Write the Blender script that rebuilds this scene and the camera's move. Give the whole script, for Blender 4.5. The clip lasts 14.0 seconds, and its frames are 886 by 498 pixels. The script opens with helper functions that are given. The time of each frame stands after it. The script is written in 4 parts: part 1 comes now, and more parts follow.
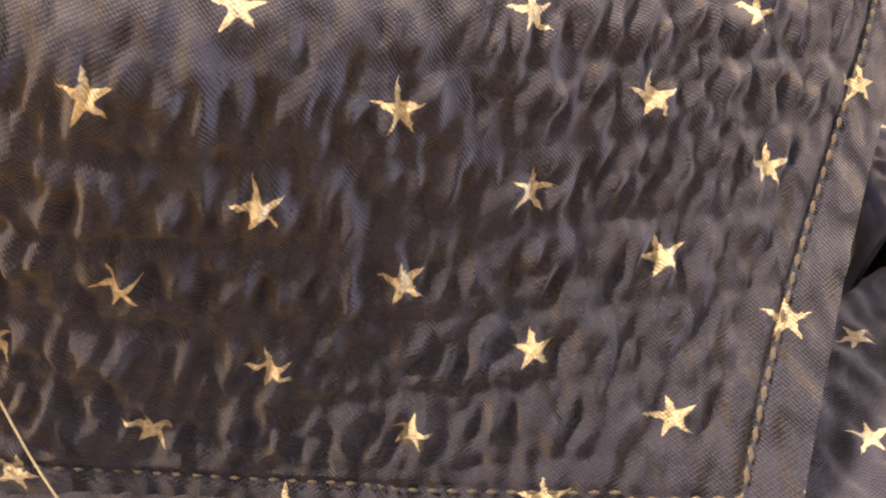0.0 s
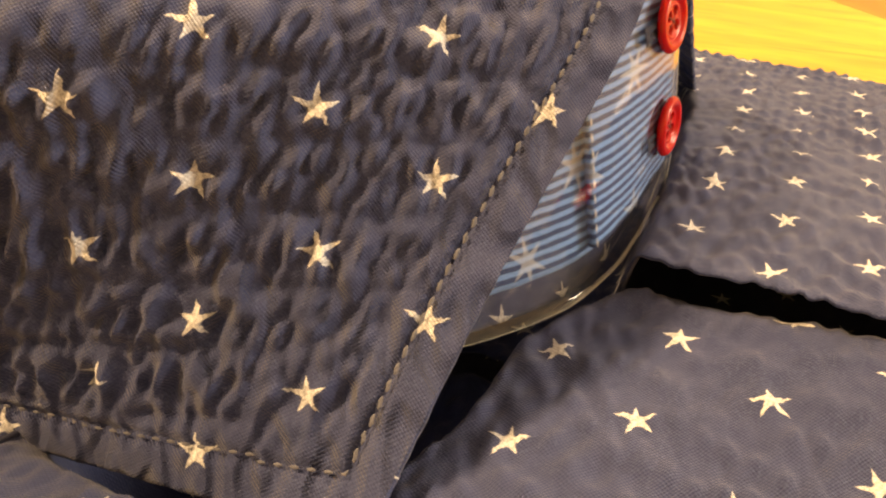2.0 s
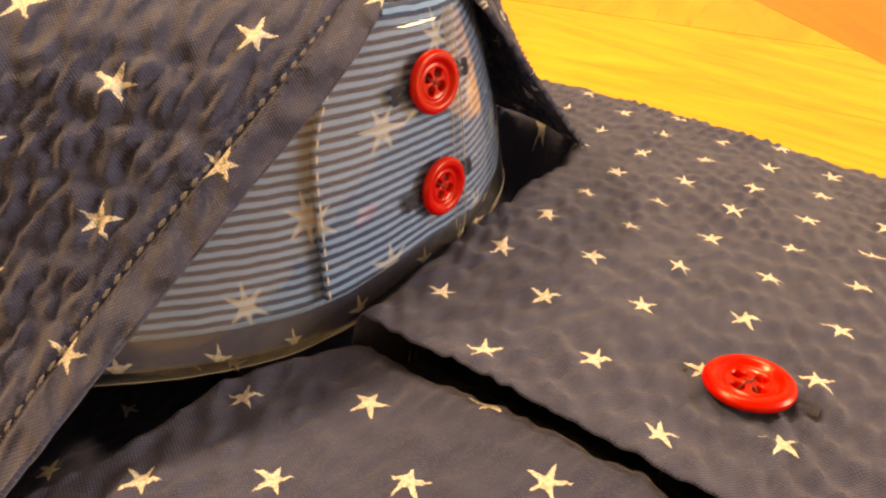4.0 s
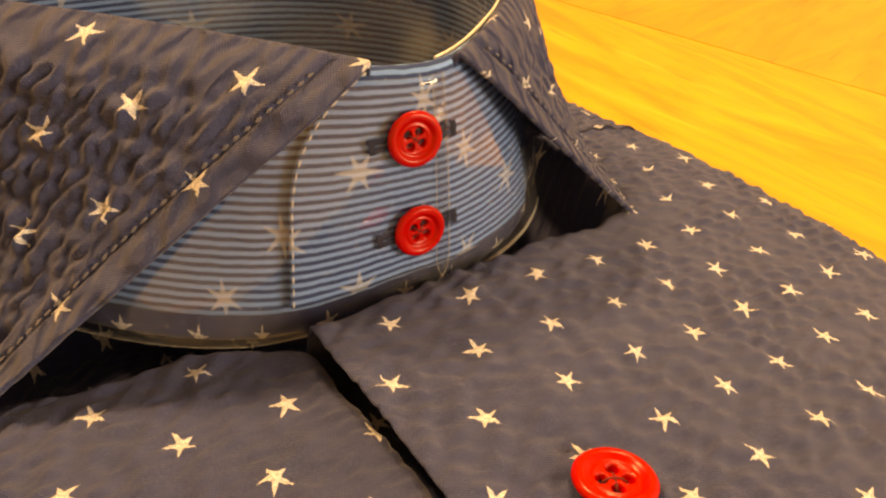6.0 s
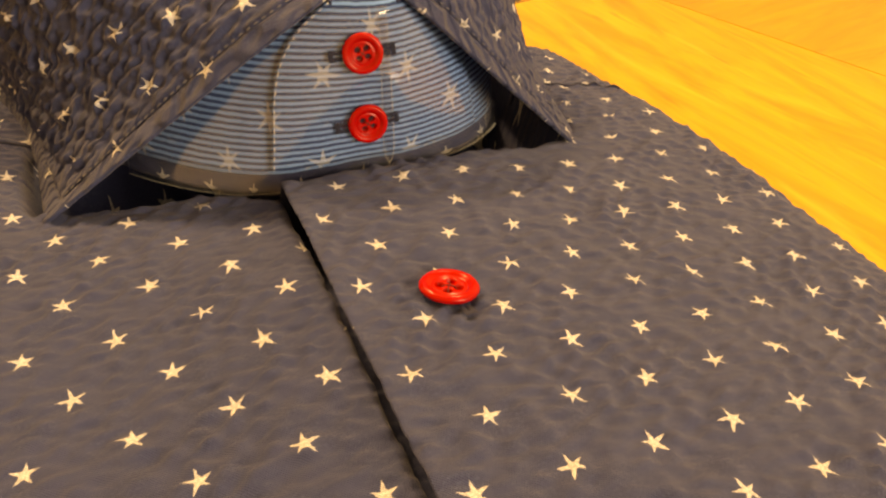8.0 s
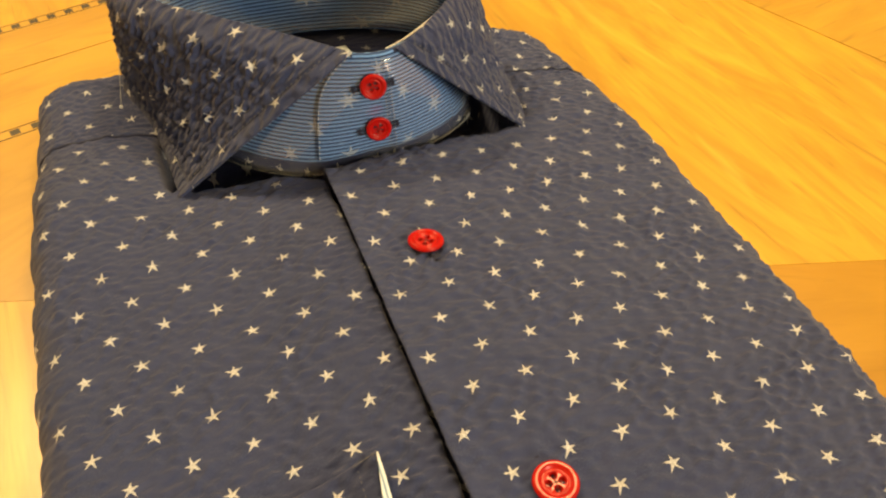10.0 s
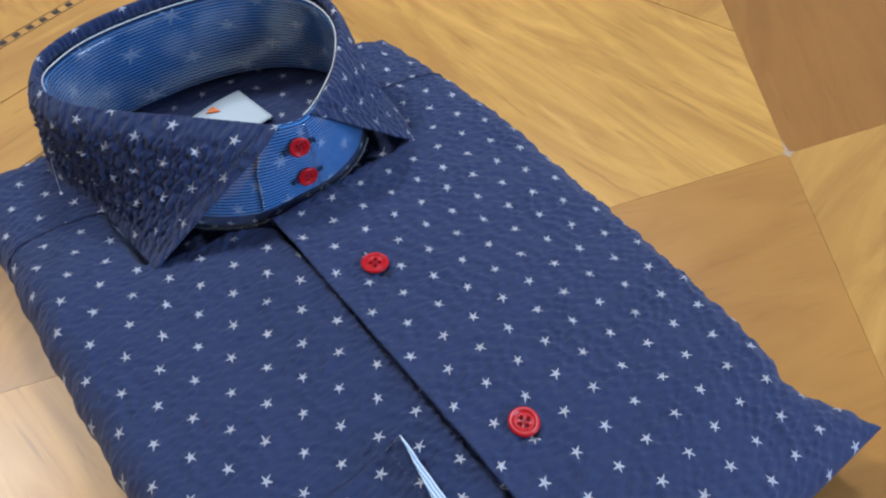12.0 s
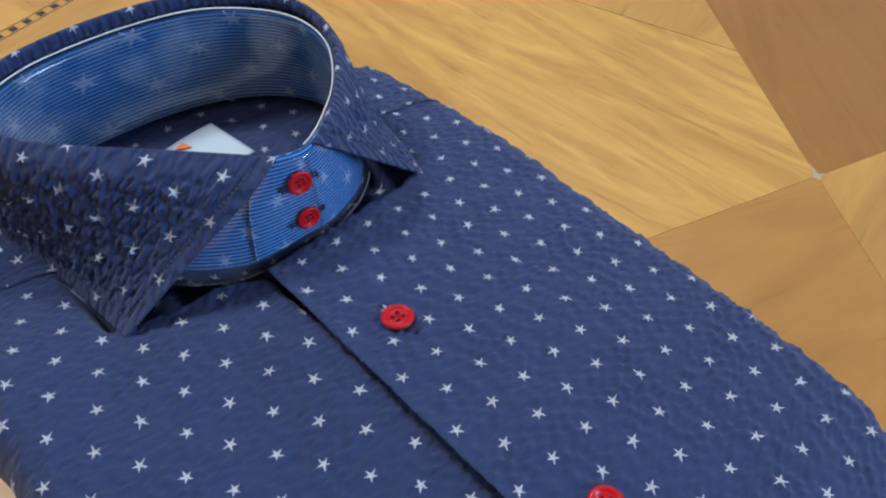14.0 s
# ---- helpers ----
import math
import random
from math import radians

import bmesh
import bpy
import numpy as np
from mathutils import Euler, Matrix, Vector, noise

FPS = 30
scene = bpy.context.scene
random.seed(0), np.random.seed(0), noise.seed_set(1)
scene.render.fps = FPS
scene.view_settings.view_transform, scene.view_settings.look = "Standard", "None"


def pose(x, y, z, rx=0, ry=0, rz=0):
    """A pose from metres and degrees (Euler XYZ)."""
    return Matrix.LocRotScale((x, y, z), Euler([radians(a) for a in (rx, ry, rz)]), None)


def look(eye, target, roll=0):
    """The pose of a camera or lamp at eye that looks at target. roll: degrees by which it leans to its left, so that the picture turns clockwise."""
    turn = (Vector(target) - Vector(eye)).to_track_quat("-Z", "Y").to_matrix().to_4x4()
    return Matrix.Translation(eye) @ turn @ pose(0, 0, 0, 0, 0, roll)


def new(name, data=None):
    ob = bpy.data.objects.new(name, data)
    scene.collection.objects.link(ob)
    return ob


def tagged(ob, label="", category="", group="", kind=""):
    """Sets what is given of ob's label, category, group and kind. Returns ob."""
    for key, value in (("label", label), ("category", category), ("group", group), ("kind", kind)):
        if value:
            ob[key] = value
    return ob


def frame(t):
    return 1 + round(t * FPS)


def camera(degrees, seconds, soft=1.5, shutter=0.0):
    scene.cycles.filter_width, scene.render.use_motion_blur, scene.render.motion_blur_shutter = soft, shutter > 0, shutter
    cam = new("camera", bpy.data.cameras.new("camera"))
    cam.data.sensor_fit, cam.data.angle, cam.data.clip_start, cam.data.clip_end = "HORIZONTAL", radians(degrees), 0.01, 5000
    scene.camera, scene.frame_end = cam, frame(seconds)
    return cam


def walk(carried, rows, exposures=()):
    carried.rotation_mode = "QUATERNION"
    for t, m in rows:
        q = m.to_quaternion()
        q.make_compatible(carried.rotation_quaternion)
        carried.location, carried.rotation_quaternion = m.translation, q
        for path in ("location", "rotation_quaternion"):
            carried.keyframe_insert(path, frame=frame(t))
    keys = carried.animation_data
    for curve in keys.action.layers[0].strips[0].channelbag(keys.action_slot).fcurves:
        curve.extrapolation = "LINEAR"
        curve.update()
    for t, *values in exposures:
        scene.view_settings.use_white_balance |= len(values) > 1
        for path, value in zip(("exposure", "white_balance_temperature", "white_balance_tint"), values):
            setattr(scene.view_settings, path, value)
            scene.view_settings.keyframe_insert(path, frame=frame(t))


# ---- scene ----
cam = camera(58.87, 14.0, soft=2.2)
PATH = [
    (0.0, -0.11514, 0.073, 0.09282, 57.57, 0.29, -73.21),
    (0.5, -0.11653, 0.0652, 0.09652, 57.1, 0.1, -71.59),
    (1.0, -0.11775, 0.05402, 0.10081, 55.88, -0.69, -69.5),
    (1.5, -0.11556, 0.04019, 0.1012, 55.29, -1.21, -66.56),
    (2.0, -0.10517, 0.03194, 0.09948, 55.31, -1.56, -64.1),
    (2.5, -0.09621, 0.0233, 0.0998, 54.69, -1.98, -61.36),
    (3.0, -0.08804, 0.01302, 0.10014, 54.71, -2.48, -58.93),
    (3.5, -0.08117, 0.00567, 0.10246, 54.92, -2.66, -56.08),
    (4.0, -0.07844, -0.00762, 0.1061, 55.59, -3.01, -54.0),
    (4.2, -0.07483, -0.01097, 0.10558, 55.34, -2.98, -52.66),
    (6.3, -0.05105, -0.04432, 0.1207, 54.32, -3.64, -30.75),
    (6.5, -0.04742, -0.05049, 0.11816, 54.27, -3.57, -28.57),
    (7.0, -0.04588, -0.0628, 0.1159, 54.12, -3.57, -25.36),
    (7.5, -0.04841, -0.07534, 0.1184, 53.94, -3.11, -23.91),
    (7.7, -0.04629, -0.08409, 0.12154, 53.99, -2.8, -23.45),
    (9.8, -0.05282, -0.15389, 0.20116, 46.06, -0.12, -20.95),
    (10.0, -0.05416, -0.15851, 0.20553, 45.09, 0.4, -21.02),
    (10.5, -0.06034, -0.16776, 0.22439, 43.2, 0.54, -22.62),
    (11.0, -0.0692, -0.17517, 0.2449, 40.65, -0.47, -27.57),
    (11.5, -0.07417, -0.17412, 0.2589, 38.07, -0.86, -33.11),
    (12.0, -0.09173, -0.15681, 0.28486, 37.56, -0.04, -38.55),
    (12.5, -0.10939, -0.14754, 0.29047, 38.41, -1.49, -42.67),
    (13.0, -0.10611, -0.13946, 0.27957, 39.02, -2.15, -43.87),
    (13.5, -0.10582, -0.12184, 0.25934, 40.01, -2.59, -44.1),
    (14.0, -0.09786, -0.11252, 0.24661, 41.1, -2.21, -43.56),
]

# white balance and exposure drift of the hand-held phone
EXPOSURES = [
    (0.0, 1.85, 11800, 11), (1.5, 1.66, 12300, 13), (2.5, 1.52, 14500, 15), (4.0, 1.30, 21500, 19), (6.5, 1.10, 32000, 23), (7.7, 1.05, 28000, 19),
    (9.8, 0.82, 13500, 2), (10.2, 0.75, 10200, -2), (10.5, 0.64, 7700, -7), (10.8, 0.48, 5600, -10), (11.1, 0.37, 4650, -9), (11.5, 0.32, 4400, 2), (12.5, 0.23, 4460, 10), (14.0, 0.24, 4420, 10),
]
walk(cam, [(row[0], pose(*row[1:])) for row in PATH], EXPOSURES)

# ---- world and lights ----
world = bpy.data.worlds.new("room_air")
scene.world = world
world.use_nodes = True
world.node_tree.nodes["Background"].inputs[0].default_value = (1.0, 0.85, 0.68, 1)
world.node_tree.nodes["Background"].inputs[1].default_value = 0.012


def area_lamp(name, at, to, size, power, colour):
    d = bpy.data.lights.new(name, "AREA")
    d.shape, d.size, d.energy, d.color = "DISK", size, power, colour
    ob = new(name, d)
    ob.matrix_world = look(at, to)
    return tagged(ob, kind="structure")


# two unseen round lamps on the ceiling, placed to suit glare and shading
area_lamp("ceiling_light", (0.64, 0.54, 1.72), (0, 0, 0), 0.36, 17, (1.0, 0.80, 0.57))
area_lamp("ceiling_light", (-0.58, 1.18, 1.72), (0, 0, 0), 0.34, 31, (1.0, 0.79, 0.55))
# cool fill lamp added to brighten the collar's front; no window is known
area_lamp("front_fill", (0.9, -1.82, 0.75), (0, 0, 0.05), 0.9, 20, (0.92, 0.96, 1.0))


# ---- node helpers and materials ----
class Nodes:
    """Short calls to put a node tree together."""

    def __init__(self, name):
        self.mat = bpy.data.materials.new(name)
        self.mat.use_nodes = True
        self.tree = self.mat.node_tree
        self.bsdf = self.tree.nodes["Principled BSDF"]

    def put(self, socket, value):
        if isinstance(value, bpy.types.NodeSocket):
            self.tree.links.new(value, socket)
        else:
            socket.default_value = value

    def node(self, kind, ins=(), **props):
        n = self.tree.nodes.new(kind)
        for k, v in props.items():
            setattr(n, k, v)
        for k, v in (ins.items() if isinstance(ins, dict) else enumerate(ins)):
            self.put(n.inputs[k], v)
        return n

    def m(self, op, *ins):
        return self.node("ShaderNodeMath", ins, operation=op).outputs[0]

    def mix(self, fac, a, b):
        n = self.node("ShaderNodeMix", data_type="RGBA")
        self.put(n.inputs[0], fac)
        self.put(n.inputs[6], a)
        self.put(n.inputs[7], b)
        return n.outputs[2]

    def noise(self, vec, scale, detail=3.0, rough=0.55, distort=0.0):
        n = self.node("ShaderNodeTexNoise", {"Scale": scale, "Detail": detail, "Roughness": rough, "Distortion": distort})
        if vec is not None:
            self.put(n.inputs["Vector"], vec)
        return n.outputs["Fac"]

    def ramp(self, fac, lo, hi):
        return self.node("ShaderNodeMapRange", {0: fac, 1: lo, 2: hi}, interpolation_type="SMOOTHSTEP").outputs[0]

    def bump(self, height, strength, distance, under=None):
        n = self.node("ShaderNodeBump", {"Strength": strength, "Distance": distance, "Height": height})
        if under is not None:
            self.put(n.inputs["Normal"], under)
        return n.outputs[0]

    def uv(self):
        return self.node("ShaderNodeUVMap", uv_map="UVMap").outputs[0]

    def obj(self):
        return self.node("ShaderNodeTexCoord").outputs["Object"]

    def done(self, colour, rough, normal=None, **more):
        self.put(self.bsdf.inputs["Base Color"], colour)
        self.put(self.bsdf.inputs["Roughness"], rough)
        if normal is not None:
            self.put(self.bsdf.inputs["Normal"], normal)
        for k, v in more.items():
            self.put(self.bsdf.inputs[k.replace("_", " ")], v)
        return self.mat


def star_mask(n, u, v, across, along, arms, core, reach, seed, phase=0.25):
    """Woven stars on a staggered lattice in fabric metres: white where a star lies."""
    masks = []
    for shift in (0.0, 0.5):
        cu, cv = n.m("ADD", n.m("DIVIDE", u, across), shift + 0.5), n.m("ADD", n.m("DIVIDE", v, 2 * along), shift + 0.5)
        iu, iv = n.m("FLOOR", cu), n.m("FLOOR", cv)
        cell = n.node("ShaderNodeCombineXYZ", {0: iu, 1: iv, 2: seed + shift}).outputs[0]
        rnd = n.node("ShaderNodeTexWhiteNoise", {"Vector": cell}, noise_dimensions="3D")
        jit = n.node("ShaderNodeSeparateXYZ", {0: rnd.outputs["Color"]})
        du = n.m("ADD", n.m("MULTIPLY", n.m("SUBTRACT", n.m("SUBTRACT", cu, iu), 0.5), across), n.m("MULTIPLY", n.m("SUBTRACT", jit.outputs[0], 0.5), 0.0006))
        dv = n.m("ADD", n.m("MULTIPLY", n.m("SUBTRACT", n.m("SUBTRACT", cv, iv), 0.5), 2 * along), n.m("MULTIPLY", n.m("SUBTRACT", jit.outputs[1], 0.5), 0.0006))
        r = n.m("SQRT", n.m("ADD", n.m("MULTIPLY", du, du), n.m("MULTIPLY", dv, dv)))
        th = n.m("ADD", n.m("ARCTAN2", dv, du), n.m("MULTIPLY", n.m("SUBTRACT", jit.outputs[2], 0.5), 0.45))
        turn = n.m("ADD", n.m("MULTIPLY", th, arms / (2 * math.pi)), 20.0 + phase)
        arm = n.m("FLOOR", turn)
        spike = n.m("MULTIPLY", n.m("ABSOLUTE", n.m("SUBTRACT", n.m("SUBTRACT", turn, arm), 0.5)), -2.0)
        spike = n.m("POWER", n.m("MAXIMUM", n.m("ADD", spike, 1.0), 0.0), 2.7)
        which = n.node("ShaderNodeCombineXYZ", {0: n.m("ADD", iu, n.m("MULTIPLY", n.m("MODULO", arm, float(arms)), 7.31)), 1: iv, 2: seed}).outputs[0]
        length = n.m("ADD", n.m("MULTIPLY", n.node("ShaderNodeTexWhiteNoise", {"Vector": which}, noise_dimensions="3D").outputs["Value"], 0.5), 0.68)
        edge = n.m("ADD", n.m("MULTIPLY", n.m("MULTIPLY", spike, length), reach - core), core)
        masks.append(n.ramp(n.m("SUBTRACT", edge, r), -0.00014, 0.00016))
    return n.m("MAXIMUM", *masks)


def twill(n, u, v, pitch):
    """Height of a fine diagonal weave."""
    a = n.m("SINE", n.m("MULTIPLY", n.m("ADD", n.m("MULTIPLY", u, 1.0), n.m("MULTIPLY", v, 1.3)), 2 * math.pi / pitch))
    b = n.m("SINE", n.m("MULTIPLY", n.m("SUBTRACT", u, n.m("MULTIPLY", v, 0.55)), 2 * math.pi / (pitch * 0.8)))
    return n.m("ADD", n.m("MULTIPLY", a, 0.6), n.m("MULTIPLY", b, 0.4))


def star_cloth(name, seed, crinkle, phase):
    n = Nodes(name)
    uv = n.uv()
    sep = n.node("ShaderNodeSeparateXYZ", {0: uv})
    u, v = sep.outputs[0], sep.outputs[1]
    wob = n.node("ShaderNodeCombineXYZ", {0: n.m("MULTIPLY", u, 900.0), 1: n.m("MULTIPLY", v, 900.0)}).outputs[0]
    ragged = n.m("MULTIPLY", n.m("SUBTRACT", n.noise(wob, 1.6, 2.0), 0.5), 0.0006)
    star = star_mask(n, n.m("ADD", u, ragged), n.m("ADD", v, ragged), 0.0149, 0.0118, 5, 0.00080, 0.0024, seed, phase)
    weave = twill(n, u, v, 0.00052)
    fleck = n.noise(wob, 2.3, 2.0, 0.7)
    blotch = n.noise(wob, 0.12, 3.0)
    navy = n.mix(n.ramp(fleck, 0.45, 0.8), (0.026, 0.038, 0.107, 1), (0.061, 0.082, 0.180, 1))
    navy = n.mix(n.ramp(blotch, 0.3, 0.75), navy, (0.033, 0.046, 0.124, 1))
    navy = n.mix(n.m("MULTIPLY", n.ramp(weave, -0.2, 0.9), 0.25), navy, (0.065, 0.085, 0.182, 1))
    thread = n.mix(n.ramp(fleck, 0.3, 0.75), (0.46, 0.48, 0.54, 1), (0.70, 0.72, 0.78, 1))
    colour = n.mix(n.m("MULTIPLY", star, n.m("ADD", n.m("MULTIPLY", n.ramp(fleck, 0.3, 0.62), 0.25), 0.72)), navy, thread)
    blister = n.node("ShaderNodeCombineXYZ", {0: n.m("MULTIPLY", u, 190.0), 1: n.m("MULTIPLY", v, 400.0)}).outputs[0]
    nor = n.bump(n.ramp(n.noise(blister, 1.0, 0.0, 0.4, 0.0), 0.30, 0.66), 1.0, crinkle)
    nor = n.bump(n.noise(wob, 0.9, 2.0), 0.3, 0.0003, nor)
    nor = n.bump(n.m("ADD", weave, n.m("MULTIPLY", star, 1.2)), 0.45, 0.00014, nor)
    return n.done(colour, 0.86, nor, Specular_IOR_Level=0.25, Sheen_Weight=0.12, Sheen_Roughness=0.5)


def stripe_cloth(name):
    n = Nodes(name)
    sep = n.node("ShaderNodeSeparateXYZ", {0: n.uv()})
    u, v = sep.outputs[0], sep.outputs[1]
    wob = n.node("ShaderNodeCombineXYZ", {0: n.m("MULTIPLY", u, 900.0), 1: n.m("MULTIPLY", v, 900.0)}).outputs[0]
    fine = n.noise(wob, 2.0, 2.0, 0.7)
    wave = n.m("SINE", n.m("MULTIPLY", n.m("ADD", v, n.m("MULTIPLY", n.m("SUBTRACT", n.noise(wob, 0.35, 2.0), 0.5), 0.0004)), 2 * math.pi / 0.00145))
    band = n.ramp(wave, -0.25, 0.25)
    star = star_mask(n, n.m("SUBTRACT", u, 0.0105), n.m("SUBTRACT", v, 0.0283), 0.0270, 0.0107, 6, 0.0014, 0.0042, 4.0)
    light = n.mix(fine, (0.11, 0.30, 0.70, 1), (0.22, 0.43, 0.84, 1))
    dark = n.mix(fine, (0.018, 0.045, 0.150, 1), (0.035, 0.080, 0.220, 1))
    colour = n.mix(band, dark, light)
    colour = n.mix(n.m("MULTIPLY", star, 0.42), colour, (0.70, 0.76, 0.85, 1))
    nor = n.bump(n.m("ADD", band, n.m("MULTIPLY", fine, 0.6)), 0.4, 0.00012)
    return n.done(colour, 0.8, nor, Specular_IOR_Level=0.3, Sheen_Weight=0.1)


def pale_stripe(name):
    n = Nodes(name)
    sep = n.node("ShaderNodeSeparateXYZ", {0: n.uv()})
    wave = n.m("SINE", n.m("MULTIPLY", sep.outputs[1], 2 * math.pi / 0.0012))
    fine = n.noise(n.obj(), 1500.0, 2.0)
    light = n.mix(fine, (0.58, 0.68, 0.80, 1), (0.70, 0.78, 0.86, 1))
    return n.done(n.mix(n.ramp(wave, 0.1, 0.6), light, (0.22, 0.33, 0.50, 1)), 0.8, n.bump(fine, 0.3, 0.0001))


def plain(name, colour, rough, spread=0.12, scale=300.0, bump=0.2, depth=0.0002, **more):
    n = Nodes(name)
    at = n.obj()
    a, b = n.noise(at, scale), n.noise(at, scale * 0.13)
    low = tuple(c * (1 - spread) for c in colour) + (1,)
    high = tuple(min(1, c * (1 + spread)) for c in colour) + (1,)
    return n.done(n.mix(n.m("MULTIPLY", n.m("ADD", a, b), 0.5), low, high), rough, n.bump(a, bump, depth), **more)


def wood(name, light, dark, angle, streak=1.0, rough=0.40):
    """Varnished veneer with long grain along the angle, figure and small dark flecks."""
    n = Nodes(name)
    at = n.node("ShaderNodeMapping", {"Vector": n.obj(), "Rotation": (0, 0, -radians(angle))}).outputs[0]
    long = n.node("ShaderNodeMapping", {"Vector": at, "Scale": (5.0, 24.0, 1.0)}).outputs[0]
    fine = n.node("ShaderNodeMapping", {"Vector": at, "Scale": (22.0, 520.0, 1.0)}).outputs[0]
    figure = n.noise(long, 1.0, 4.0, 0.62, 2.4)
    pore = n.noise(fine, 1.0, 3.0, 0.65, 0.3)
    cloud = n.noise(at, 9.0, 3.0)
    fleck = n.noise(n.node("ShaderNodeMapping", {"Vector": at, "Scale": (26.0, 210.0, 1.0)}).outputs[0], 1.0, 2.0, 0.5, 0.6)
    base = n.mix(n.ramp(figure, 0.30, 0.74), light, dark)
    base = n.mix(n.m("MULTIPLY", n.ramp(cloud, 0.35, 0.75), 0.35), base, tuple(0.86 * c for c in dark[:3]) + (1,))
    base = n.mix(n.m("MULTIPLY", n.ramp(pore, 0.55, 0.8), 0.3 * streak), base, tuple(0.6 * c for c in dark[:3]) + (1,))
    base = n.mix(n.m("MULTIPLY", n.ramp(fleck, 0.60, 0.76), 0.42 * streak), base, tuple(0.4 * c for c in dark[:3]) + (1,))
    pale = n.noise(n.node("ShaderNodeMapping", {"Vector": at, "Scale": (7.0, 34.0, 1.0), "Location": (1.7, 0.4, 0.0)}).outputs[0], 1.0, 2.0, 0.5, 1.8)
    base = n.mix(n.m("MULTIPLY", n.ramp(pale, 0.62, 0.78), 0.5 * streak), base, tuple(min(0.8, 1.16 * c + 0.03) for c in light[:3]) + (1,))
    nor = n.bump(n.m("ADD", pore, n.m("MULTIPLY", cloud, 2.0)), 0.10, 0.0003)
    rgh = n.m("ADD", n.m("MULTIPLY", n.noise(at, 14.0, 4.0), 0.14), rough - 0.07)
    return n.done(base, rgh, nor, Specular_IOR_Level=0.45, Coat_Weight=0.15, Coat_Roughness=0.24)


def clear_plastic(name, glare_haze, gloss, sheen, clear):
    """Thin clear film: light passes straight through, with a faint gloss."""
    n = Nodes(name)
    t = n.node("ShaderNodeBsdfTransparent", {0: (clear, clear, clear * 1.01, 1)})
    g = n.node("ShaderNodeBsdfGlossy", {0: (1, 1, 1, 1), 1: sheen})
    soft = n.noise(n.obj(), 45.0, 2.0)
    n.put(g.inputs["Normal"], n.bump(soft, 0.12, 0.002))
    facing = n.node("ShaderNodeLayerWeight", {0: 0.5}).outputs["Facing"]
    f = n.m("ADD", n.m("MULTIPLY", n.m("POWER", facing, 5.0), 0.9), 0.05)
    # white diffuse patches stand in for light reflected off the film
    haze = n.node("ShaderNodeBsdfDiffuse", {0: (0.80, 0.84, 0.88, 1)})
    t = n.node("ShaderNodeMixShader", {0: n.m("MULTIPLY", n.ramp(soft, 0.35, 0.65), glare_haze), 1: t.outputs[0], 2: haze.outputs[0]})
    x = n.node("ShaderNodeMixShader", {0: n.m("MULTIPLY", f, gloss), 1: t.outputs[0], 2: g.outputs[0]})
    out = n.tree.nodes["Material Output"]
    n.tree.links.new(x.outputs[0], out.inputs[0])
    n.tree.nodes.remove(n.bsdf)
    return n.mat


STAR = star_cloth("navy_star_seersucker", 1.0, 0.00028, 0.25)
COLLAR_STAR = star_cloth("crinkled_navy_star_seersucker", 1.0, 0.0012, 0.0)
STRIPE = stripe_cloth("blue_striped_cotton")
PALE_STRIPE = pale_stripe("pale_striped_facing")
NAVY_THREAD = plain("dark_navy_thread", (0.012, 0.016, 0.045), 0.85, 0.3, 2500.0)
GREY_THREAD = plain("grey_blue_thread", (0.10, 0.108, 0.15), 0.8, 0.3, 2500.0)
WHITE_EDGE = plain("white_trim_and_glint", (0.78, 0.80, 0.80), 0.4, 0.08, 500.0)
RED = plain("glossy_red_resin", (0.44, 0.005, 0.009), 0.27, 0.10, 350.0, 0.05, 0.0001, Specular_IOR_Level=0.32, Coat_Weight=0.05, Coat_Roughness=0.15)
CUT_EDGE = plain("pale_cut_film_edge", (0.42, 0.44, 0.46), 0.4, 0.08, 500.0)
LABEL = plain("white_satin_label", (0.60, 0.68, 0.74), 0.6, 0.05, 1500.0)
ORANGE = plain("orange_print", (0.85, 0.24, 0.03), 0.6, 0.06, 1500.0)
FILM = clear_plastic("clear_film", 0.10, 0.8, 0.14, 0.86)
OUTER_FILM = clear_plastic("clearer_film", 0.02, 1.0, 0.05, 0.95)
MAPLE = wood("honey_maple_veneer", (0.66, 0.385, 0.068, 1), (0.45, 0.236, 0.038, 1), 96)
MAPLE_B = wood("pale_maple_veneer", (0.57, 0.325, 0.060, 1), (0.43, 0.228, 0.038, 1), 14.5, 0.7)
CHERRY = wood("brown_cherry_veneer", (0.34, 0.163, 0.024, 1), (0.28, 0.128, 0.017, 1), 52, 0.5)
CHERRY_B = wood("tan_cherry_veneer", (0.47, 0.240, 0.037, 1), (0.39, 0.190, 0.027, 1), -20, 0.5)
AMBER = wood("amber_maple_veneer", (0.50, 0.282, 0.052, 1), (0.40, 0.214, 0.036, 1), 30, 0.5)
EBONY = wood("ebony_inlay", (0.030, 0.022, 0.016, 1), (0.018, 0.013, 0.010, 1), 14.5)
LEGWOOD = wood("brown_leg_wood", (0.36, 0.20, 0.08, 1), (0.28, 0.15, 0.055, 1), 90)
PLASTER = plain("warm_white_plaster", (0.62, 0.58, 0.52), 0.9, 0.05, 30.0, 0.2, 0.002)
FLOORWOOD = wood("oak_floor", (0.38, 0.25, 0.13, 1), (0.28, 0.18, 0.09, 1), 0, 1.0, 0.5)
FILLER = plain("pale_wood_filler", (0.46, 0.34, 0.22), 0.6, 0.15, 400.0)
MM = 0.001


# ---- mesh helpers ----
def part(name, bm, material, parent=None, label="", smooth=True):
    me = bpy.data.meshes.new(name)
    bm.to_mesh(me)
    bm.free()
    return dress(name, me, material, parent, label, smooth)


